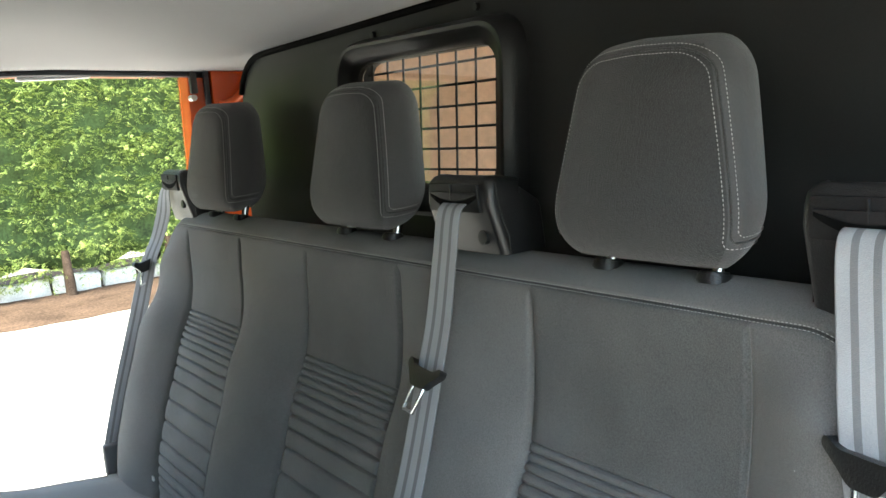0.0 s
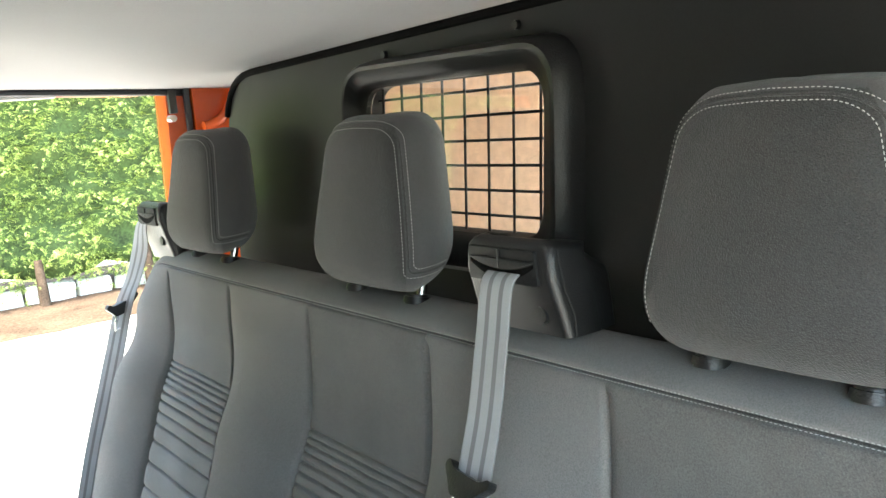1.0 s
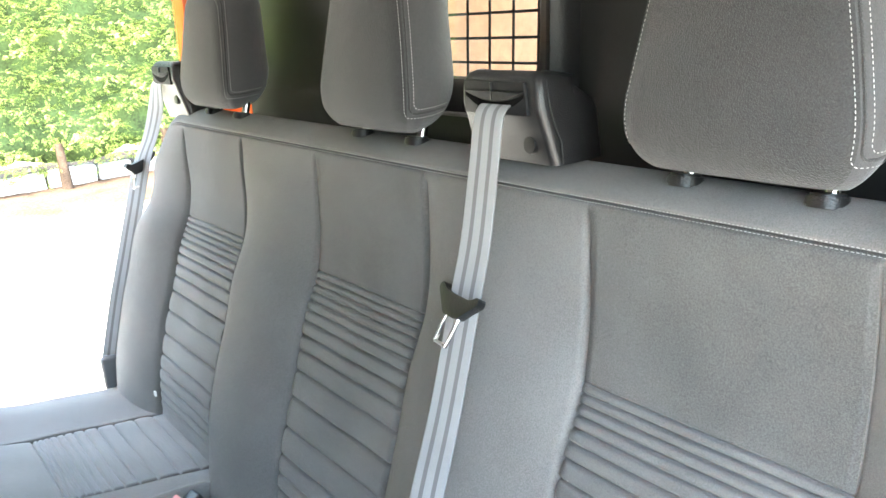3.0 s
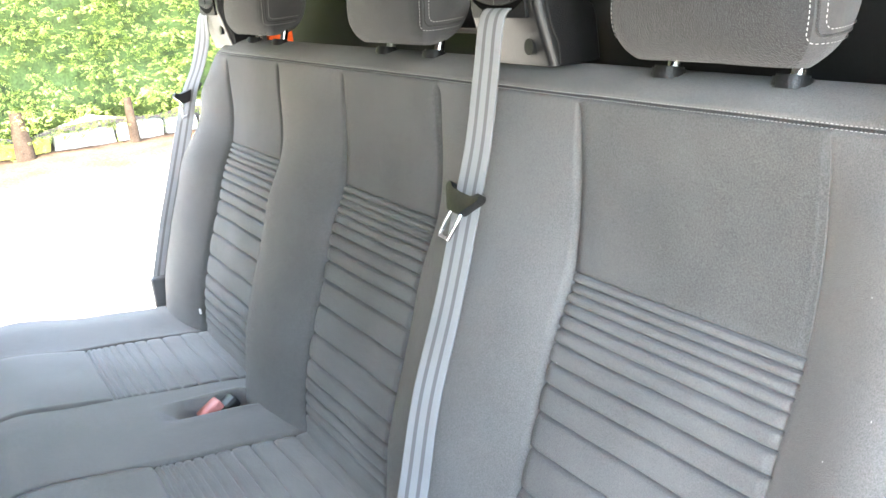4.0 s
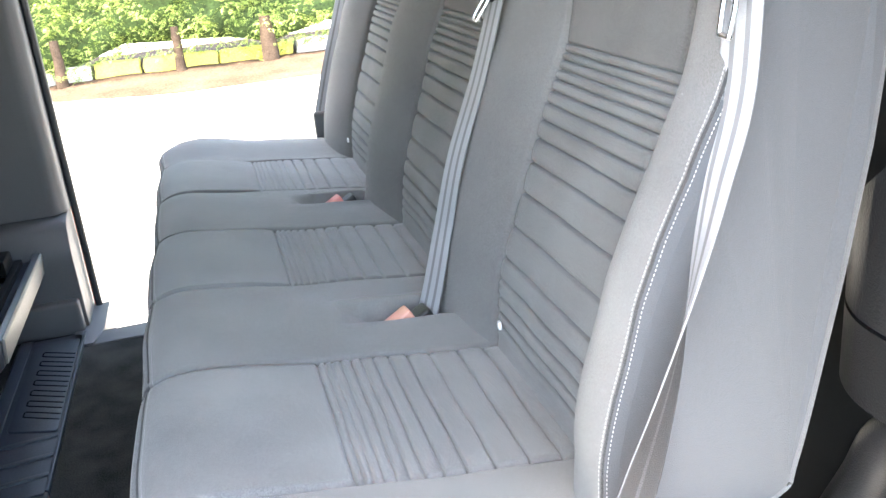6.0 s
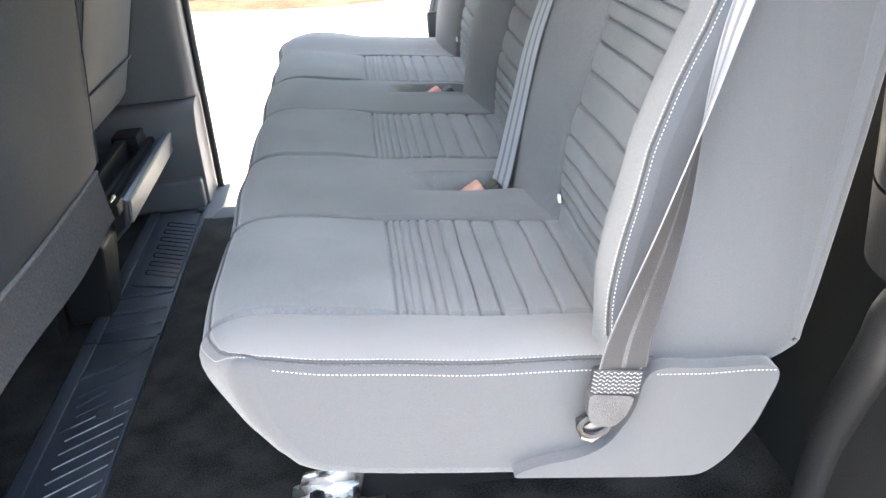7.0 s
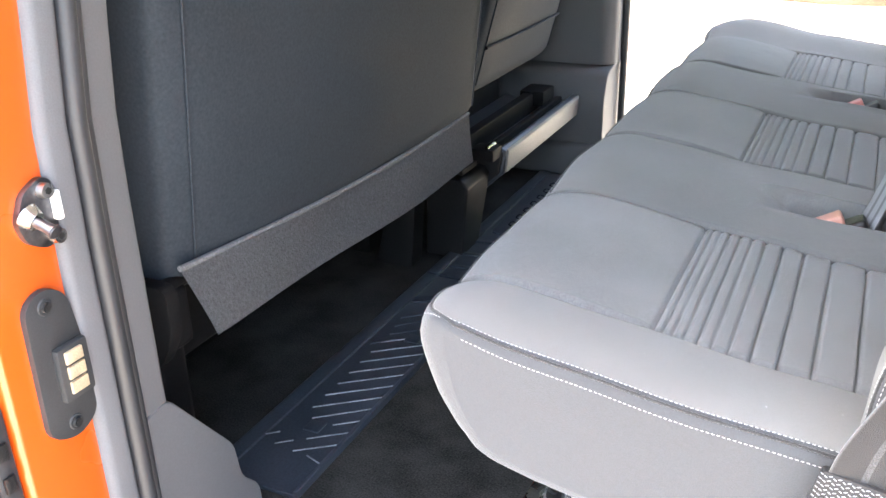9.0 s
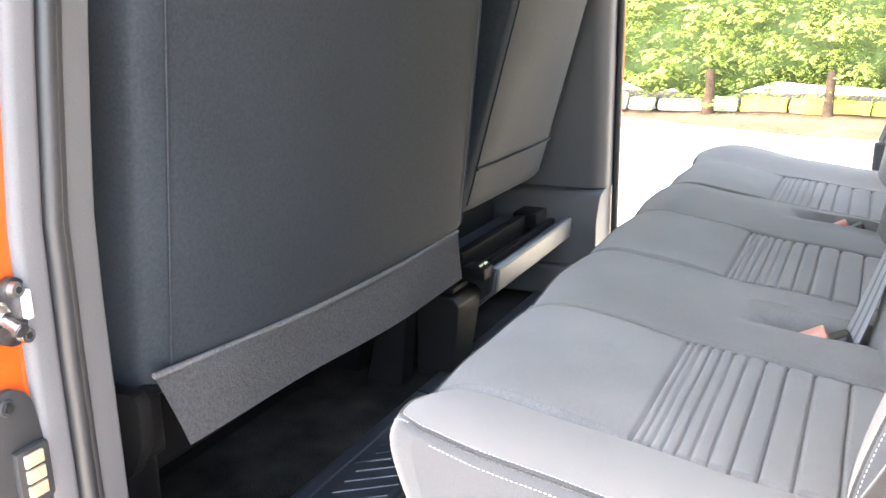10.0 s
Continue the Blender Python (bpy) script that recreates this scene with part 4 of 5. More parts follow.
def centre_belt():
    root = thing("seat_belt", "grey seat belt hanging from a charcoal housing on the backrest", "seat belt", (0.66, 0.492, 0.9), "rear seat belts")
    belt_housing(0.492, root)
    pts = [(0.660, 0.490, 0.962), (0.644, 0.490, 0.952), (0.633, 0.491, 0.90), (0.622, 0.497, 0.83), (0.608, 0.503, 0.770), (0.572, 0.502, 0.66), (0.532, 0.497, 0.562), (0.505, 0.493, 0.47), (0.482, 0.489, 0.39), (0.470, 0.488, 0.352)]
    wid = [(0, -1, 0), (0, -1, 0), (0.02, -1, -0.03), (0.05, -1, -0.03), (0.08, -1, -0.03), (0.12, -1, -0.03), (0.2, -0.97, 0.0), (0.26, -0.95, 0.0), (0.32, -0.94, 0.0), (0.35, -0.93, 0.0)]
    webbing("webbing", pts, wid, root, 0.044)
    tongue(Vector((0.601, 0.503, 0.771)), (0.05, 1, 0.06), (-0.55, 0.06, -0.83), root)


def near_belt():
    root = thing("seat_belt", "grey seat belt hanging slack down the bench end to its anchor", "seat belt", (0.66, 0.0, 0.9), "rear seat belts")
    belt_housing(0.0, root, 0.885)
    pts = [(0.660, 0.0, 0.962), (0.643, 0.0, 0.950), (0.632, -0.006, 0.88), (0.622, -0.014, 0.81), (0.604, -0.034, 0.725), (0.577, -0.052, 0.663), (0.556, -0.064, 0.605), (0.530, -0.074, 0.525), (0.507, -0.082, 0.468), (0.489, -0.088, 0.425), (0.482, -0.089, 0.395)]
    wid = [(math.cos(radians(a)), math.sin(radians(a)), 0) for a in (-90, -88, -86, -84, -86, -95, -112, -140, -158, -168, -174)]
    webbing("webbing", pts, wid, root, 0.044)
    tongue(Vector((0.612, -0.016, 0.808)), (0.20, 0.98, 0.0), (-0.25, -0.15, -1), root)
    sleeve = prism_bm(rounded([(-0.021, -0.012), (0.021, -0.012), (0.021, 0.012), (-0.021, 0.012)], 0.004, 3), "z", -0.004, 0.004, 0.002)
    m = Matrix.Translation((0.476, -0.089, 0.387)) @ Matrix.Rotation(radians(90), 4, "X") @ Matrix.Rotation(radians(-10), 4, "Z")
    bmesh.ops.transform(sleeve, matrix=m, verts=sleeve.verts)
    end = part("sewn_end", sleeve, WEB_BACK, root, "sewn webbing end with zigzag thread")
    lines = []
    for r in range(6):
        row = [m @ Vector((-0.0205 + 0.041 * k / 14, -0.0095 + 0.0038 * r + 0.0007 * (-1) ** k, 0.0042)) for k in range(15)]
        lines.append([(p, Vector((0, -1, 0))) for p in row])
    stitches("sewn_thread", lines, end, 0.0026, 0.0006, 0.00042, mat=WEB_LIGHT)
    loop = prism_bm(rounded([(-0.012, -0.017), (0.008, -0.017), (0.017, -0.004), (0.0205, 0.015), (-0.0205, 0.015), (-0.018, -0.006)], 0.006, 3), "z", -0.008, 0.007, 0.006, 4)
    bmesh.ops.transform(loop, matrix=Matrix.Translation((0.469, -0.088, 0.361)) @ Matrix.Rotation(radians(90), 4, "X") @ Matrix.Rotation(radians(-12), 4, "Z"), verts=loop.verts)
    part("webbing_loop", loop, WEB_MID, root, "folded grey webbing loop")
    ring = [(0.458 + 0.013 * math.cos(t), -0.086, 0.341 + 0.010 * math.sin(t)) for t in np.linspace(0, 2 * math.pi, 24)[:-1]]
    part("anchor_ring", tube_bm(ring, 0.0035, 8, True), BOX_PLASTIC, root, "dark anchor ring")
    part("anchor_bolt", cyl_bm((0.456, -0.068, 0.332), (0.456, -0.084, 0.332), 0.012, 0.011, 6), GUNMETAL, root)


def far_belt():
    root = thing("seat_belt", "grey seat belt running taut beside the bench end", "seat belt", (0.69, 1.49, 0.9), "rear seat belts")
    belt_housing(1.489, root, 0.885)
    pts = [(0.664, 1.505, 0.962), (0.654, 1.525, 0.950), (0.652, 1.550, 0.90), (0.640, 1.570, 0.85), (0.617, 1.578, 0.80), (0.589, 1.580, 0.716), (0.561, 1.580, 0.634), (0.526, 1.580, 0.532), (0.492, 1.580, 0.42)]
    wid = [(0, -1, 0), (0.1, -1, 0), (0.4, -0.8, 0.1), (0.5, -0.8, 0.2), (0.6, -0.7, 0.2), (0.7, -0.6, 0.2), (0.8, -0.5, 0.2), (0.85, -0.4, 0.2), (0.9, -0.3, 0.2)]
    webbing("webbing", pts, wid, root, 0.042)
    tongue(Vector((0.612, 1.578, 0.80)), (1, 0.2, 0.25), (-0.2, 0, -1), root)
    part("anchor_cover", box_bm((0.470, 1.568, 0.36), (0.514, 1.590, 0.43), 0.008, 3), GREY_TRIM, root)


centre_belt()
near_belt()
far_belt()


# ---- van shell ----
ROOF_Z = 1.235


def bulk_x(z):
    return 0.797 + 0.04 * max(0.0, z - 0.95)


def slab(name, lo, hi, mat, label, bevel=0.0, category="wall", kind="structure", smooth=False):
    return tagged(part(name, box_bm(lo, hi, bevel), mat, None, smooth=smooth), label, category, kind=kind)


def van_floor():
    slab("floor", (-1.9, -0.20, -0.05), (0.95, 1.41, 0.0), CARPET, "black needle-felt van floor carpet", category="floor")
    slab("floor_front", (-1.9, 1.41, -0.05), (-0.177, 1.66, 0.0), CARPET, "black needle-felt cab floor carpet", category="floor")
    # far entry step
    step = thing("entry_step", "blue-grey ribbed plastic step at the far door", "door step", (0.2, 1.5, -0.1), kind="structure")
    part("step_top", box_bm((-0.165, 1.41, -0.10), (0.95, 1.485, 0.004), 0.006), GREY_TRIM, step, "smooth grey step edge")
    part("tread", box_bm((-0.11, 1.485, -0.14), (0.95, 1.66, -0.085), 0.004), STEP_PLASTIC, step)
    part("riser_end", prism_bm([(-0.175, 1.41), (-0.125, 1.41), (-0.105, 1.49), (-0.105, 1.66), (-0.175, 1.66)], "z", -0.12, 0.008, 0.005), GREY_TRIM, step)
    for k in range(22):
        x = -0.08 + 0.045 * k
        part("tread_rib", prism_bm([(x, 1.50), (x + 0.012, 1.50), (x + 0.062, 1.645), (x + 0.05, 1.645)], "z", -0.086, -0.078, 0.0), BLACK_PLASTIC, step, smooth=False)
    near = thing("entry_step", "grey plastic step at the near door", "door step", (0.2, -0.22, -0.1), kind="structure")
    part("step_top", box_bm((-0.11, -0.26, -0.10), (0.95, 0.14, 0.006), 0.006), STEP_PLASTIC, near)


def step_plates():
    """Two plates end to end: the first with slanting worn ribs, the second with a comb of grooves on a raised pad."""
    def slant(root, xa, ya, xb, yb, mat):
        part("rib", prism_bm([(xa, ya), (xb, yb), (xb, yb + 0.0016), (xa, ya + 0.0016)], "z", 0.008, 0.0097, 0.0), mat, root, smooth=False)

    def plate(y0, y1):
        root = thing("step_plate", "scuffed blue-grey plastic floor plate with raised ribs", "step plate", (-0.22, (y0 + y1) / 2, 0.0), "floor plates")
        part("plate", box_bm((-0.285, y0, 0.0), (-0.151, y1, 0.008), 0.003), STEP_PLASTIC, root)
        part("edge_rib", box_bm((-0.1535, y0, 0.0), (-0.1465, y1, 0.013), 0.002), STEP_PLASTIC, root, "raised edge")
        part("front_rib", prism_bm([(-0.300, 0.0), (-0.262, 0.0), (-0.266, 0.011), (-0.290, 0.012)], "y", y0, y1, 0.002), STEP_PLASTIC, root, "smooth raised border")
        return root

    root = plate(0.135, 0.806)
    for k in range(7):
        y = 0.317 + 0.0356 * k
        slant(root, -0.240, y, -0.152, y + 0.067, WORN_EDGE)
    for xa, ya, xb, yb in ((-0.206, 0.213, -0.154, 0.251), (-0.204, 0.245, -0.154, 0.283), (-0.187, 0.289, -0.153, 0.315), (-0.225, 0.292, -0.152, 0.350),
                           (-0.271, 0.226, -0.250, 0.244), (-0.240, 0.218, -0.220, 0.234), (-0.182, 0.212, -0.154, 0.203)):
        slant(root, xa, ya, xb, yb, WORN_EDGE)
    for xa, ya, xb, yb in ((-0.256, 0.519, -0.222, 0.549), (-0.240, 0.561, -0.193, 0.599), (-0.246, 0.590, -0.208, 0.629), (-0.250, 0.622, -0.170, 0.690), (-0.185, 0.548, -0.153, 0.573)):
        slant(root, xa, ya, xb, yb, STEP_PLASTIC)
    for x, y in ((-0.222, 0.262), (-0.206, 0.548)):
        part("boss", box_bm((x, y, 0.008), (x + 0.026, y + 0.026, 0.0115), 0.002), STEP_PLASTIC, root)
    part("brow", prism_bm([(-0.262, 0.680), (-0.200, 0.715), (-0.154, 0.768), (-0.154, 0.786), (-0.205, 0.735), (-0.262, 0.702)], "z", 0.008, 0.0115, 0.0), STEP_PLASTIC, root, "raised brow")
    root = plate(0.812, 1.478)
    for y in (0.850, 0.915, 0.985):
        part("rib", prism_bm([(-0.262, y), (-0.154, y + 0.012), (-0.154, y + 0.022), (-0.262, y + 0.010)], "z", 0.008, 0.0125, 0.001), STEP_PLASTIC, root)
    pad = part("pad", prism_bm(rounded([(-0.254, 1.050), (-0.156, 1.015), (-0.156, 1.440), (-0.258, 1.448)], 0.010, 3), "z", 0.006, 0.0125, 0.002), STEP_PLASTIC, root, "raised pad with comb grooves")
    for k in range(7):
        y = 1.094 + 0.046 * k
        loop = [(-0.158, y - 0.036), (-0.226, y), (-0.230, y + 0.004), (-0.230, y + 0.018), (-0.226, y + 0.022), (-0.158, y - 0.014)]
        # black tube on the surface paints the shade of a recessed groove
        part("groove", tube_bm([(x, yy, 0.0124) for x, yy in loop], 0.0016, 6), SLOT_BLACK, pad)


def roof():
    nx, ny = 40, 44
    verts, faces = [], []
    for j in range(ny):
        y = -0.25 + 1.91 * j / (ny - 1)
        for i in range(nx):
            x = -1.9 + 2.83 * i / (nx - 1)
            d = min(y + 0.25, 1.66 - y)
            drop = 0.045 * math.exp(-(d / 0.16) ** 2) + (0.028 + 0.018 * float(ease(np.array((y - 0.5) / 0.8)))) * float(ease(np.array((x - 0.36) / 0.42))) * (1 - math.exp(-(d / 0.16) ** 2)) + 0.05 * max(0.0, x - 0.476) * math.exp(-(d / 0.3) ** 2)
            verts.append((x, y, ROOF_Z + 0.025 - drop))
    k = len(verts)
    verts += [(x, y, 1.36) for x, y, _ in verts]
    for j in range(ny - 1):
        for i in range(nx - 1):
            a = j * nx + i
            faces += [(a, a + nx, a + nx + 1, a + 1), (k + a, k + a + 1, k + a + nx + 1, k + a + nx)]
    for i in range(nx - 1):
        faces += [(i, i + 1, k + i + 1, k + i)]
        t = (ny - 1) * nx + i
        faces += [(t + 1, t, k + t, k + t + 1)]
    for j in range(ny - 1):
        a, b = j * nx, j * nx + nx - 1
        faces += [(a + nx, a, k + a, k + a + nx), (b, b + nx, k + b + nx, k + b)]
    tagged(raw("ceiling", verts, faces, LINER), "pale grey cloth headlining", "ceiling", kind="structure")
    for y, nm in ((1.665, "trim_far"), (-0.255, "trim_near")):
        tagged(part(nm, tube_bm([(x, y, 1.211 - 0.054 * max(0.0, x - 0.476)) for x in np.linspace(-0.2, 0.95, 24)], 0.008, 8), RUBBER), "black rubber door seal", "door seal", kind="structure")
    slab("roof_panel", (-1.9, -0.33, 1.37), (2.6, 1.74, 1.40), ORANGE, "orange van roof panel", 0.01, "roof")
    rail = prism_bm([(-0.2, 1.37), (-0.2, 1.205), (0.476, 1.205), (0.75, 1.190), (0.75, 1.37)], "y", 1.676, 1.74, 0.006)
    tagged(part("roof_rail_far", rail, ORANGE, None, smooth=False), "orange body rail over the far door", "body panel", kind="structure")
    slab("roof_rail_near", (-0.2, -0.33, 1.205), (0.95, -0.262, 1.37), ORANGE, "orange body rail over the near door", 0.008, "body panel")
    # white colour stands for sunlight on the track's lower edge
    tagged(part("sunlit_track_strip", box_bm((0.43, 1.676, 1.196), (0.575, 1.70, 1.204), 0.002), WHITE_TAG), "sunlit edge of the door track, painted white", "trim", kind="structure")


def bulkhead():
    """Black moulded partition with a framed wire-mesh window."""
    root = thing("wall_bulkhead", "black moulded plastic bulkhead behind the bench", "bulkhead", (0.8, 0.75, 0.0), kind="structure")
    lo_y, hi_y = -0.22, 1.425
    win = rounded([(0.585, 0.962), (0.573, 1.146), (0.945, 1.149), (0.945, 0.962)], 0.042, 8)
    outer = [(lo_y, 0.90), *rounded([(lo_y, 0.90), (lo_y, 1.228), (hi_y, 1.196), (hi_y, 0.90)], 0.12, 8)[9:27], (hi_y, 0.90)]
    bm = bmesh.new()
    T = 0.03
    def ring(points, off):
        return [bm.verts.new((bulk_x(z) + off, y, z)) for y, z in points]
    for off in (0.0, T):
        a, b = ring(outer, off), ring(win, off)
        es = [bm.edges.new((r[i], r[(i + 1) % len(r)])) for r in (a, b) for i in range(len(r))]
        bmesh.ops.triangle_fill(bm, use_beauty=True, edges=es)
        if off == 0.0:
            fa, fb = a, b
    for near, far in ((fa, a), (fb, b)):
        for i in range(len(near)):
            j = (i + 1) % len(near)
            bm.faces.new((near[i], near[j], far[j], far[i]))
    part("panel", bm, BULKHEAD_PLASTIC, root, smooth=False)
    # black seal where the headlining meets the partition
    part("edge_seal", tube_bm([(bulk_x(z) - 0.002, y, z + 0.004) for y, z in outer[4:17]], 0.0060, 8), SLOT_BLACK, root, "black edge seal")
    part("lower_panel", box_bm((0.797, lo_y, 0.0), (0.827, hi_y, 0.90), 0.0), BULKHEAD_PLASTIC, root, smooth=False)
    # rounded pillar moulding in two pieces with a seam between them, and the arch below it
    plan = rounded([(0.80, 0.030), (0.765, 0.026), (0.735, -0.006), (0.718, -0.050), (0.722, -0.115), (0.745, -0.19), (0.80, -0.222)], 0.032, 7)
    for lo, hi, deep in ((0.517, 0.745, 0.14), (0.440, 0.513, 0.0)):
        bm = prism_bm(plan, "z", lo, hi, 0.007, 4)
        for v in bm.verts:
            if v.co.z > 0.6:
                v.co.z -= deep * ease(np.array((v.co.y + 0.15) / 0.17)).item()
                v.co.x += 0.05 * ease(np.array((v.co.z - 0.60) / 0.15)).item()
        part("corner_moulding", bm, BLACK_PLASTIC, root, "rounded black grained corner moulding")
    down = [(-0.22, 0.0), (-0.22, 0.436), (-0.045, 0.436), (-0.060, 0.395), (-0.028, 0.315), (0.010, 0.235), (0.055, 0.11), (0.08, 0.0)]
    part("arch_panel", prism_bm(rounded(down, 0.03, 4), "x", 0.745, 0.84, 0.012, 4), BLACK_PLASTIC, root, "black grained arch panel")
    ridge = smooth_line([(0.762, -0.10, 0.43), (0.748, -0.066, 0.405), (0.748, -0.040, 0.345), (0.750, 0.004, 0.253), (0.752, 0.035, 0.172), (0.755, 0.075, 0.0)], 30)
    part("arch_ridge", tube_bm(ridge, 0.026, 18), BLACK_PLASTIC, root, "rounded black grained arch ridge")
    # raised window surround
    bm = bmesh.new()
    fr = rounded([(0.528, 0.915), (0.520, 1.182), (0.962, 1.186), (0.962, 0.915)], 0.062, 8)
    inner = win
    prof = ((0, 0.0), (0.04, -0.014), (0.12, -0.025), (0.24, -0.031), (0.38, -0.030), (0.52, -0.023), (0.75, -0.017), (0.94, -0.010), (1.0, 0.004))
    rows = []
    for f, off in prof:
        rows.append([bm.verts.new((bulk_x(o[1] * (1 - f) + i[1] * f) + off, o[0] * (1 - f) + i[0] * f, o[1] * (1 - f) + i[1] * f)) for o, i in zip(fr, inner)])
    for r, s in zip(rows, rows[1:]):
        for i in range(len(r)):
            j = (i + 1) % len(r)
            bm.faces.new((r[i], r[j], s[j], s[i]))
    win_root = part("window_frame", bm, FRAME_PLASTIC, root, "black grained window surround")
    bm = bmesh.new()
    vs = [bm.verts.new((bulk_x(z) + 0.008, y, z)) for y, z in win]
    vs2 = [bm.verts.new((bulk_x(z) + 0.012, y, z)) for y, z in win]
    bm.faces.new(vs)
    bm.faces.new(vs2[::-1])
    for i in range(len(vs)):
        j = (i + 1) % len(vs)
        bm.faces.new((vs[j], vs[i], vs2[i], vs2[j]))
    pane = part("pane", bm, GLASS, win_root, "clear glass pane", smooth=False)
    pane.visible_shadow = False
    # wire mesh
    for k in range(7):
        z = 0.981 + 0.030 * k
        if z < 1.148:
            part("mesh_wire", tube_bm([(bulk_x(z) + 0.022, 0.578, z), (bulk_x(z) + 0.022, 0.99, z)], 0.0019, 6), WIRE, win_root)
    for k in range(9):
        y = 0.614 + 0.0455 * k
        part("mesh_wire", tube_bm([(bulk_x(0.955) + 0.0185, y, 0.955), (bulk_x(1.155) + 0.0185, y - 0.011, 1.155)], 0.0019, 6), WIRE, win_root)
    for yy, zz in ((0.886, 1.190), (0.620, 1.196)):
        part("screw", cyl_bm((bulk_x(zz) + 0.001, yy, zz), (bulk_x(zz) - 0.005, yy, zz), 0.006, 0.005, 14), BLACK_PLASTIC, root)


def cargo():
    """Load space behind the partition, lined with plywood and open at the rear."""
    slab("cargo_floor", (0.96, -0.22, -0.05), (2.6, 1.66, 0.0), PLY, "plywood load floor", category="floor")
    slab("cargo_wall_far", (0.93, 1.64, 0.0), (2.6, 1.665, 1.30), PLY, "plywood lined load space wall")
    slab("cargo_wall_near", (0.96, -0.245, 0.0), (2.6, -0.22, 1.30), PLY, "plywood lined load space wall")
    slab("cargo_roof", (0.96, -0.25, 1.31), (2.6, 1.66, 1.33), PALE_TRIM, "pale load space roof lining", category="ceiling")
    slab("body_side_far", (0.93, 1.67, -0.3), (2.6, 1.74, 1.37), ORANGE, "orange van body side", 0.01, "body panel")
    slab("body_side_near", (0.80, -0.33, -0.3), (2.6, -0.262, 1.37), ORANGE, "orange van body side", 0.01, "body panel")


def far_pillars():
    # rear pillar of the far door opening: orange metal with latch
    root = thing("pillar_far_rear", "orange painted body pillar behind the far door", "pillar", (0.82, 1.66, 0.0), kind="structure")
    col = [(0.745, 1.67), (0.745, 1.74), (0.93, 1.74), (0.93, 1.66), (0.81, 1.66)]
    bm = prism_bm(col, "z", -0.3, 1.37, 0.008)
    for v in bm.verts:
        v.co.x += 0.04 * ease(np.array((v.co.z - 1.05) / 0.3)).item()
    part("pillar_panel", bm, ORANGE, root)
    part("latch_plate", box_bm((0.783, 1.654, 1.15), (0.799, 1.668, 1.20), 0.003), BLACK_PLASTIC, root, "black latch plate")
    part("latch_bolt", cyl_bm((0.782, 1.66, 1.14), (0.782, 1.638, 1.14), 0.007, seg=14), STEEL, root, "steel latch pin")
    # dark strip in place of the shade between the two pillar faces
    part("inner_gap", box_bm((0.812, 1.645, -0.05), (0.824, 1.657, 1.30), 0.004), RUBBER, root, "dark strip painted in for the shaded pillar gap")
    part("inner_pillar", box_bm((0.826, 1.640, -0.05), (0.93, 1.657, 1.30), 0.006), ORANGE, root, "orange painted inner pillar")
    arc = [(0.858 + 0.07 * math.sin(t), 1.612, 1.06 + 0.14 * (1 - math.cos(t))) for t in np.linspace(0, 1.4, 14)]
    part("trim_curve", tube_bm(arc, 0.012, 10), PALE_TRIM, root, "pale grey curved trim")
    arc = [(0.835 + 0.085 * math.sin(t), 1.620, 1.12 + 0.12 * (1 - math.cos(t))) for t in np.linspace(0, 1.4, 14)]
    part("inner_rail", tube_bm(arc, 0.010, 10), ORANGE, root, "orange painted inner rail")
    # forward pillar of the far opening
    root = thing("pillar_far_front", "pale grey plastic trimmed pillar between the far doors", "pillar", (-0.25, 1.6, 0.0), kind="structure")
    part("upper_trim", prism_bm(rounded([(-0.50, 1.57), (-0.165, 1.575), (-0.138, 1.60), (-0.138, 1.66), (-0.50, 1.66)], 0.012, 3), "z", 0.275, 1.22, 0.004), GREY_TRIM, root)
    low = prism_bm(rounded([(1.515, 0.0), (1.515, 0.20), (1.545, 0.265), (1.66, 0.285), (1.66, 0.0)], 0.02, 4), "x", -0.52, -0.142, 0.008, 3)
    part("lower_trim", low, GREY_TRIM, root)
    part("foot_trim", box_bm((-0.52, 1.492, 0.0), (-0.150, 1.66, 0.085), 0.012, 3), GREY_TRIM, root)
    part("pillar_panel", box_bm((-0.50, 1.662, -0.3), (-0.14, 1.74, 1.37), 0.01), ORANGE, root, "orange painted pillar metal")
    part("door_seal", tube_bm([(-0.130, 1.645, z) for z in np.linspace(0.0, 1.21, 16)], 0.009, 10), RUBBER, root, "black rubber door seal")
    # front window left out: the unseen solid panel keeps its light off the bench
    slab("wall_far_front", (-1.9, 1.662, -0.3), (-0.51, 1.74, 1.37), ORANGE, "orange front door and body side, solid over the window", 0.01, "body panel")


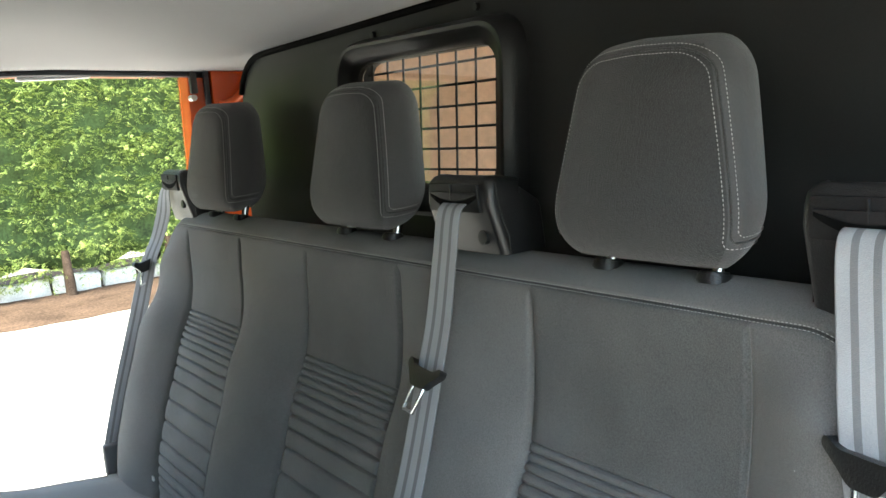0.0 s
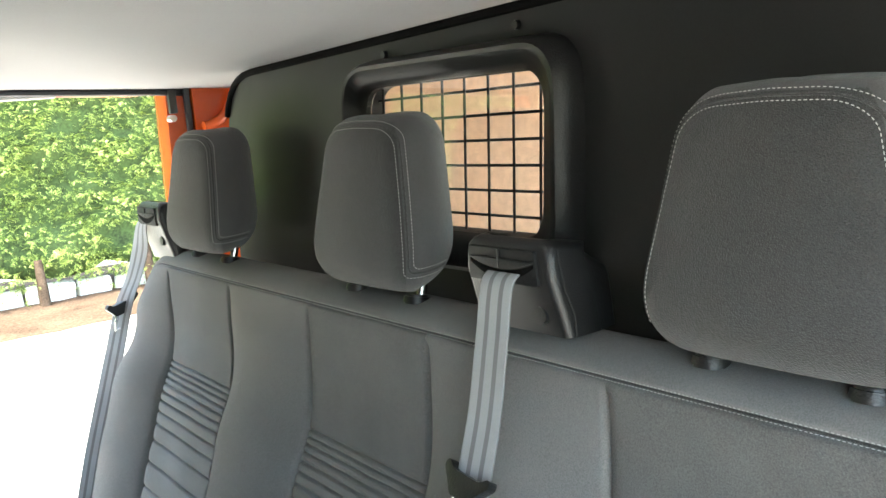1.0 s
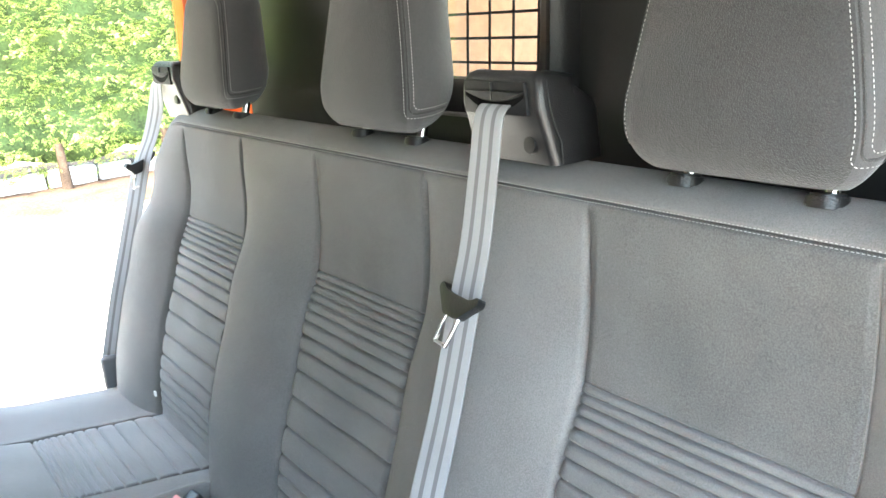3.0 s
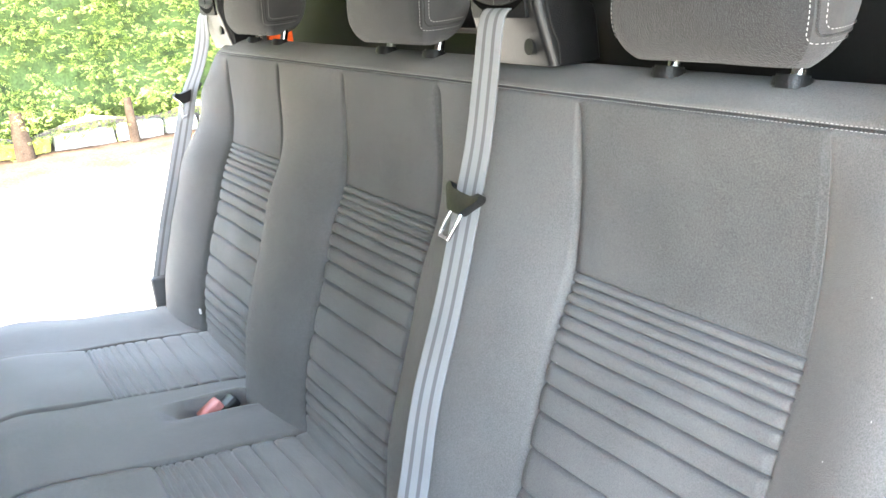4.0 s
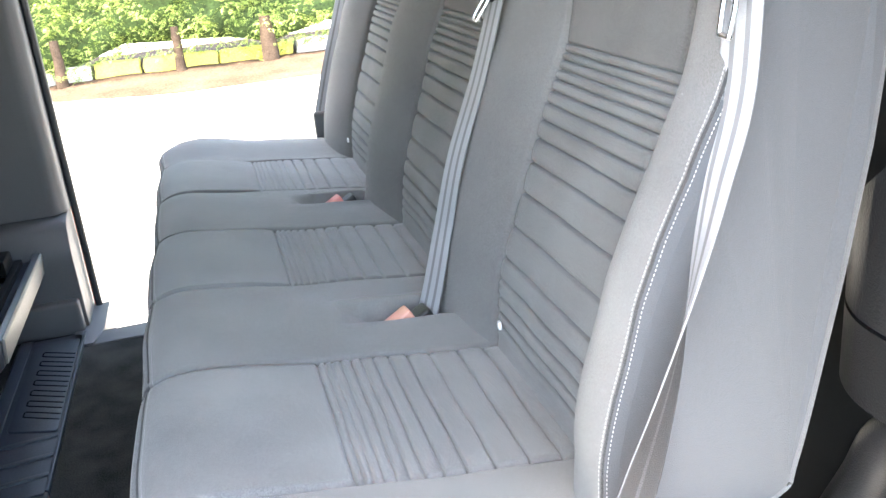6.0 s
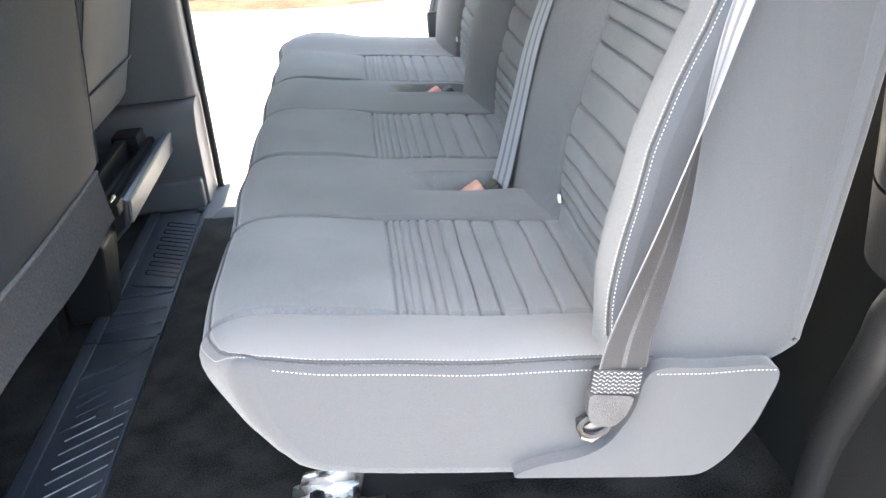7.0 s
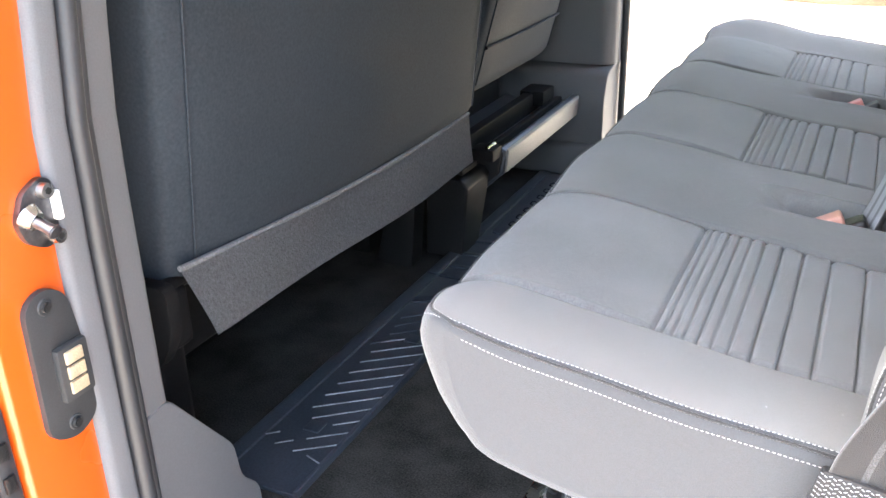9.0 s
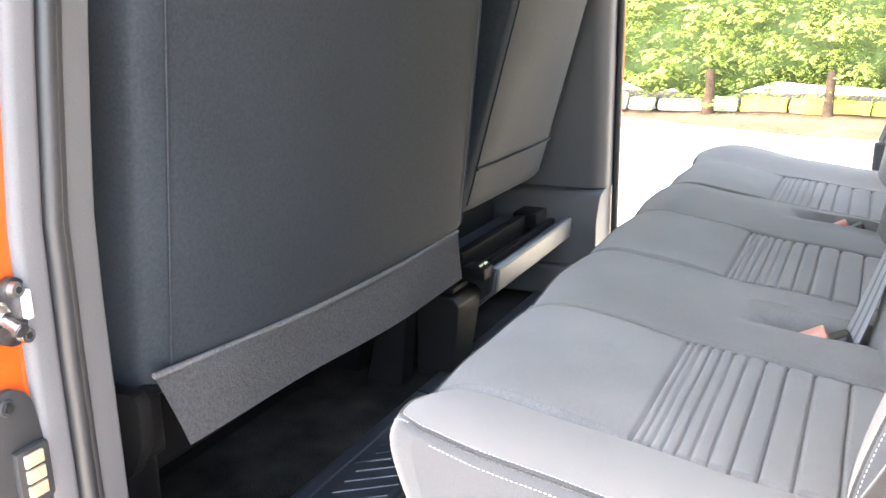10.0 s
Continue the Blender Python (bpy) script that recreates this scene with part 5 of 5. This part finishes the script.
def near_pillar():
    root = thing("pillar_near_front", "orange body pillar with seals and grey trim beside the front seats", "pillar", (-0.13, -0.15, 0.0), kind="structure")
    def strip(name, y0, y1, x0, x1, mat, label, bevel, z0=-0.3, z1=1.37, lean=0.0):
        bm = box_bm((x0, y0, z0), (x1, y1, z1), 0)
        bmesh.ops.subdivide_edges(bm, edges=[e for e in bm.edges if abs(e.verts[0].co.z - e.verts[1].co.z) > 0.5], cuts=14)
        bmesh.ops.bevel(bm, geom=[e for e in bm.edges if abs(e.verts[0].co.z - e.verts[1].co.z) > 0.01 and len(e.link_faces) == 2 and e.calc_face_angle(0) > 1], offset=bevel, segments=4, profile=0.5, affect="EDGES")
        for v in bm.verts:
            v.co.y += PILLAR_BOW(v.co.z)
        return part(name, bm, mat, root, label)
    def PILLAR_BOW(z):
        return 0.16 * max(0.0, z - 0.56) ** 1.2
    strip("pillar_panel", -0.246, -0.170, -0.40, -0.112, ORANGE, "orange painted pillar metal", 0.006)
    strip("outer_seal", -0.264, -0.247, -0.40, -0.122, GREY_RUBBER, "grey outer door seal", 0.006, z0=0.415)
    strip("flocked_seal", -0.174, -0.1445, -0.16, -0.104, GREY_RUBBER, "grey flocked door seal", 0.008)
    strip("rubber_seal", -0.1445, -0.128, -0.16, -0.099, RUBBER, "black rubber door seal", 0.008)
    strip("seal_lip", -0.128, -0.119, -0.16, -0.106, RUBBER, "black seal lip", 0.004)
    strip("upper_trim", -0.1205, -0.086, -0.40, -0.112, GREY_TRIM, "grey plastic pillar trim", 0.006, z0=0.30)
    low = prism_bm(rounded([(-0.121, -0.02), (-0.121, 0.298), (-0.088, 0.304), (-0.006, 0.197), (0.0, 0.15), (0.026, 0.122), (0.036, -0.02)], 0.012, 4), "x", -0.42, -0.111, 0.008, 3)
    part("lower_trim", low, GREY_TRIM, root, "grey plastic lower pillar trim")
    # striker: base plate, two socket screws and the pin
    plate = prism_bm(rounded([(-0.201, 0.511), (-0.184, 0.502), (-0.168, 0.507), (-0.168, 0.552), (-0.178, 0.559), (-0.197, 0.550), (-0.207, 0.529)], 0.006, 3), "x", -0.113, -0.106, 0.002)
    sp = part("striker_plate", plate, GUNMETAL, root, "dark steel door striker plate")
    for y, z in ((-0.1785, 0.548), (-0.1755, 0.510)):
        part("screw", cyl_bm((-0.107, y, z), (-0.100, y, z), 0.0068, 0.0058, 18), ZINC, sp)
        part("socket", cyl_bm((-0.1003, y, z), (-0.0995, y, z), 0.0030, seg=6), WIRE, sp)
    part("pin_collar", cyl_bm((-0.107, -0.196, 0.533), (-0.099, -0.195, 0.529), 0.0105, 0.0075, 20), ZINC, sp)
    part("pin", cyl_bm((-0.102, -0.196, 0.531), (-0.083, -0.194, 0.523), 0.0045, seg=18, bevel=0.001), GUNMETAL, sp, "dark striker pin")
    part("pin_head", cyl_bm((-0.085, -0.194, 0.5238), (-0.082, -0.194, 0.5226), 0.0060, seg=18, bevel=0.001), GUNMETAL, sp)
    part("clip", box_bm((-0.108, -0.174, 0.522), (-0.100, -0.168, 0.546), 0.002), WHITE_TAG, sp, "white plastic clip")
    # contact plate
    out = rounded([(-0.221, 0.345), (-0.194, 0.333), (-0.171, 0.345), (-0.169, 0.395), (-0.178, 0.462), (-0.198, 0.474), (-0.219, 0.464)], 0.012, 4)
    cp = part("contact_plate", prism_bm(out, "x", -0.116, -0.106, 0.0025), PLATE_GREY, root, "grey plastic contact plate")
    for y, z in ((-0.200, 0.458), (-0.195, 0.349)):
        part("screw", cyl_bm((-0.107, y, z), (-0.1045, y, z), 0.0075, 0.0065, 20), PLATE_GREY, cp)
        part("screw_head", cyl_bm((-0.105, y, z), (-0.1025, y, z), 0.0045, 0.004, 18), BLACK_PLASTIC, cp)
        part("socket", cyl_bm((-0.1026, y, z), (-0.1022, y, z), 0.0018, seg=6), WIRE, cp)
    part("contact_block", box_bm((-0.107, -0.204, 0.372), (-0.099, -0.173, 0.421), 0.003), PLATE_GREY, cp, "grey contact block")
    for k in range(3):
        part("contact", box_bm((-0.100, -0.198, 0.379 + 0.0135 * k), (-0.0965, -0.181, 0.390 + 0.0135 * k), 0.001), CONTACT, cp, "brass coloured contact")
    # edge of the front door, closed against the pillar
    door = thing("door_front", "orange front door edge with black seal", "door", (-0.5, -0.32, 0.0), kind="structure")
    part("door_skin", box_bm((-1.3, -0.352, -0.3), (-0.137, -0.337, 0.55), 0.006), ORANGE, door)
    part("door_edge", box_bm((-0.20, -0.337, -0.28), (-0.118, -0.268, 0.405), 0.008), ORANGE, door)
    part("edge_seal", box_bm((-0.16, -0.2675, -0.1), (-0.116, -0.248, 0.395), 0.005), RUBBER, door, "black rubber edge seal")
    for k in range(6):
        part("seal_clip", box_bm((-0.1165, -0.264, 0.20 + 0.03 * k), (-0.113, -0.254, 0.215 + 0.03 * k), 0.001), BLACK_PLASTIC, door)
    # unseen side and front, closed over window and windscreen to block light
    slab("wall_near_front", (-1.9, -0.33, -0.3), (-0.41, -0.20, 1.37), ORANGE, "orange body side by the front seats, solid over the window", 0.01, "body panel")
    slab("wall_front", (-1.95, -0.33, -0.3), (-1.9, 1.74, 1.37), BLACK_PLASTIC, "unseen solid cab front added to keep windscreen light out")


def rear_trim():
    """Black moulded trim behind the near end of the bench."""
    root = thing("pillar_near_rear", "black grained plastic trim on the pillar behind the bench", "pillar trim", (0.8, -0.18, 0.0), kind="structure")
    part("inner_panel", box_bm((0.70, -0.262, -0.05), (0.95, -0.225, 1.24), 0.012), BLACK_PLASTIC, root, "black grained side panel")
    part("pillar_panel", box_bm((0.74, -0.335, -0.3), (0.80, -0.255, 1.37), 0.012), ORANGE, root, "orange painted pillar metal")



# ---- front seats ----
def seat_back(name, y0, y1, foot, head, thick, label, seam_z):
    """A padded seat back seen from behind; foot and head: (x, z) of the rear face."""
    root = thing(name, label, "seat", ((foot[0] - 0.1), (y0 + y1) / 2, 0.0), "front seats")
    nz, ny = 46, 50
    fx, fz = foot
    hx, hz = head
    d = Vector((hx - fx, 0, hz - fz))
    up = d.normalized()
    back = Vector((up.z, 0, -up.x))
    half, mid = (y1 - y0) / 2, (y0 + y1) / 2
    bm = bmesh.new()
    rows = []
    for i in range(nz):
        s = i / (nz - 1)
        ring = []
        for k in range(ny):
            a = 2 * math.pi * k / ny
            cy, cx = math.cos(a), math.sin(a)
            yy = math.copysign(abs(cy) ** 0.16, cy)
            xx = math.copysign(abs(cx) ** 0.22, cx)
            e = min(1.0, (1 - abs(2 * s - 1)) / 0.10)
            e = math.sqrt(max(0.0, 1 - (1 - e) ** 2))
            c = Vector((fx, 0, fz)) + d * s - back * thick / 2
            crown = 0.006 * (1 - yy * yy) if xx > 0 else 0
            taper = 1 - 0.06 * max(0, s - 0.6)
            p = c + back * (xx * thick / 2 * (0.35 + 0.65 * e) + crown) + Vector((0, mid + yy * half * taper * (0.96 + 0.04 * e), 0))
            ring.append(bm.verts.new(p))
        rows.append(ring)
    for r, q in zip(rows, rows[1:]):
        for k in range(ny):
            j = (k + 1) % ny
            bm.faces.new((r[k], r[j], q[j], q[k]))
    bm.faces.new(rows[0][::-1])
    bm.faces.new(rows[-1])
    part("back_shell", bm, VINYL, root, "dark grey vinyl seat back")
    # welts along the sides, and a pocket seam
    for y in (y0 + 0.032, y1 - 0.032):
        pts = [Vector((fx, y, fz)) + d * s + back * 0.001 for s in np.linspace(0.05, 0.93, 30)]
        part("seam", tube_bm(pts, 0.0014, 6), VINYL, root)
    if seam_z:
        s = (seam_z - fz) / (hz - fz)
        pts = [Vector((fx, y, fz)) + d * s + back * (0.003 + 0.005 * (1 - ((y - mid) / half) ** 2)) for y in np.linspace(y0 + 0.03, y1 - 0.03, 24)]
        part("pocket_seam", tube_bm(pts, 0.0032, 8), VINYL, root, "raised pocket seam")
    return root


def front_seats():
    pas = seat_back("passenger_seat", 0.0, 0.785, (-0.168, 0.345), (-0.098, 0.98), 0.13, "wide dark grey double passenger seat back with a felt flap", None)
    # felt flap hanging from the lower edge, sagging to its middle
    bm = bmesh.new()
    n = 40
    rows = []
    for q in np.linspace(0, 1, 8):
        row = []
        for t in np.linspace(0, 1, n):
            y = 0.002 + 0.742 * t + 0.016 * q * (1 - 2 * t)
            z = 0.392 - 0.030 * t - 0.078 * q - 0.012 * (1 - 0.6 * q) * math.sin(math.pi * t)
            x = -0.157 - 0.010 * t + 0.020 * q + 0.004 * math.sin(9 * t + 2 * q)
            row.append(bm.verts.new((x, y, z)))
        rows.append(row)
    for r, s in zip(rows, rows[1:]):
        for k in range(n - 1):
            bm.faces.new((r[k], r[k + 1], s[k + 1], s[k]))
    bmesh.ops.solidify(bm, geom=bm.faces[:], thickness=0.006)
    part("felt_flap", bm, FELT, pas, "grey felt carpet flap")
    hem = tube_bm([(-0.157 - 0.010 * t, 0.002 + 0.742 * t, 0.3935 - 0.030 * t - 0.012 * math.sin(math.pi * t)) for t in np.linspace(0, 1, 30)], 0.0035, 8)
    part("flap_hem", hem, FELT, pas, "folded felt edge")
    part("seat_base", box_bm((-0.62, 0.03, 0.22), (-0.24, 0.76, 0.34), 0.03, 3), BLACK_STEEL, pas, "black seat base")
    # unseen block, added to keep cab light from the floor under the seat
    part("shade_block", box_bm((-0.66, 0.0, 0.0), (-0.52, 0.80, 0.24), 0.01), BLACK_STEEL, pas, "unseen black block added to shade the floor")
    part("hinge_cover", box_bm((-0.27, -0.012, 0.30), (-0.165, 0.02, 0.37), 0.01, 3), BLACK_STEEL, pas)
    part("side_leg", box_bm((-0.36, 0.0, 0.0), (-0.21, 0.05, 0.33), 0.012, 3), BLACK_STEEL, pas, "black seat leg")
    wedge = prism_bm([(-0.42, 0.0), (-0.338, 0.0), (-0.322, 0.17), (-0.345, 0.20), (-0.372, 0.20)], "y", 0.833, 0.880, 0.004)
    part("pedestal_wedge", wedge, DARK_SATIN, pas, "charcoal plastic pedestal foot")
    block = prism_bm([(-0.345, 0.0), (-0.262, 0.0), (-0.240, 0.162), (-0.250, 0.176), (-0.292, 0.184), (-0.330, 0.184)], "y", 0.915, 1.000, 0.005, 3)
    for v in block.verts:
        v.co.y += 0.10 * v.co.z if v.co.y > 0.95 else -0.10 * v.co.z
    part("pedestal", block, DARK_SATIN, pas, "charcoal plastic seat pedestal")
    part("pedestal_cap", box_bm((-0.315, 0.910, 0.184), (-0.255, 0.985, 0.196), 0.004), BLACK_STEEL, pas)
    # bar that the felt hangs on, ending in a hinge at the corner of the seat
    part("flap_bar", cyl_bm((-0.176, -0.006, 0.372), (-0.182, 0.745, 0.345), 0.008, seg=12), BLACK_STEEL, pas, "black flap bar")
    part("hinge_arm", prism_bm(rounded([(-0.30, 0.285), (-0.175, 0.285), (-0.150, 0.330), (-0.150, 0.385), (-0.30, 0.385)], 0.015, 4), "y", -0.030, -0.012, 0.005), BLACK_STEEL, pas, "black seat hinge arm")
    part("hinge_bolt", cyl_bm((-0.19, -0.031, 0.325), (-0.19, -0.038, 0.325), 0.010, 0.008, 6), GUNMETAL, pas)
    drv = seat_back("driver_seat", 0.985, 1.485, (-0.282, 0.310), (-0.100, 0.96), 0.12, "dark grey vinyl driver seat back with a pocket seam", 0.42)
    part("seat_base", box_bm((-0.75, 1.0, 0.10), (-0.40, 1.48, 0.27), 0.03, 3), BLACK_STEEL, drv, "black seat base")
    # unseen block here too, added to darken the floor behind it
    part("pedestal", box_bm((-0.75, 0.86, 0.0), (-0.45, 1.52, 0.20), 0.01), BLACK_STEEL, drv)
    tray = part("tray", prism_bm([(-0.40, 0.10), (-0.27, 0.105), (-0.216, 0.155), (-0.209, 0.207), (-0.220, 0.214), (-0.234, 0.196), (-0.33, 0.180), (-0.40, 0.20)], "y", 1.028, 1.512, 0.004), STEP_PLASTIC, drv, "dark blue plastic tray under the seat")
    part("tray_lip", prism_bm([(-0.2135, 0.160), (-0.2085, 0.160), (-0.2035, 0.206), (-0.2070, 0.212), (-0.2100, 0.206)], "y", 1.030, 1.510, 0.0012), LIP_GREY, tray, "pale scuffed tray lip")
    part("rail", box_bm((-0.315, 1.03, 0.186), (-0.290, 1.505, 0.232), 0.004), BLACK_STEEL, tray, "black seat rail")
    part("rail", box_bm((-0.262, 1.04, 0.188), (-0.246, 1.50, 0.208), 0.004), BLACK_STEEL, tray, "black seat rail")
    part("rail_end", box_bm((-0.325, 1.405, 0.200), (-0.262, 1.485, 0.238), 0.006), BLACK_STEEL, tray)
    latch = part("latch", box_bm((-0.268, 0.975, 0.196), (-0.216, 1.026, 0.222), 0.006), BLACK_STEEL, tray, "black latch block")
    part("latch_pin", cyl_bm((-0.232, 0.980, 0.224), (-0.232, 1.020, 0.224), 0.004, seg=12), ZINC, latch)
    part("end_plate", prism_bm([(-0.36, 0.115), (-0.275, 0.110), (-0.222, 0.158), (-0.214, 0.205), (-0.36, 0.190)], "y", 1.012, 1.028, 0.003), DARK_SATIN, tray, "charcoal tray end")


van_floor()
step_plates()
roof()
bulkhead()
cargo()
far_pillars()
near_pillar()
rear_trim()
front_seats()
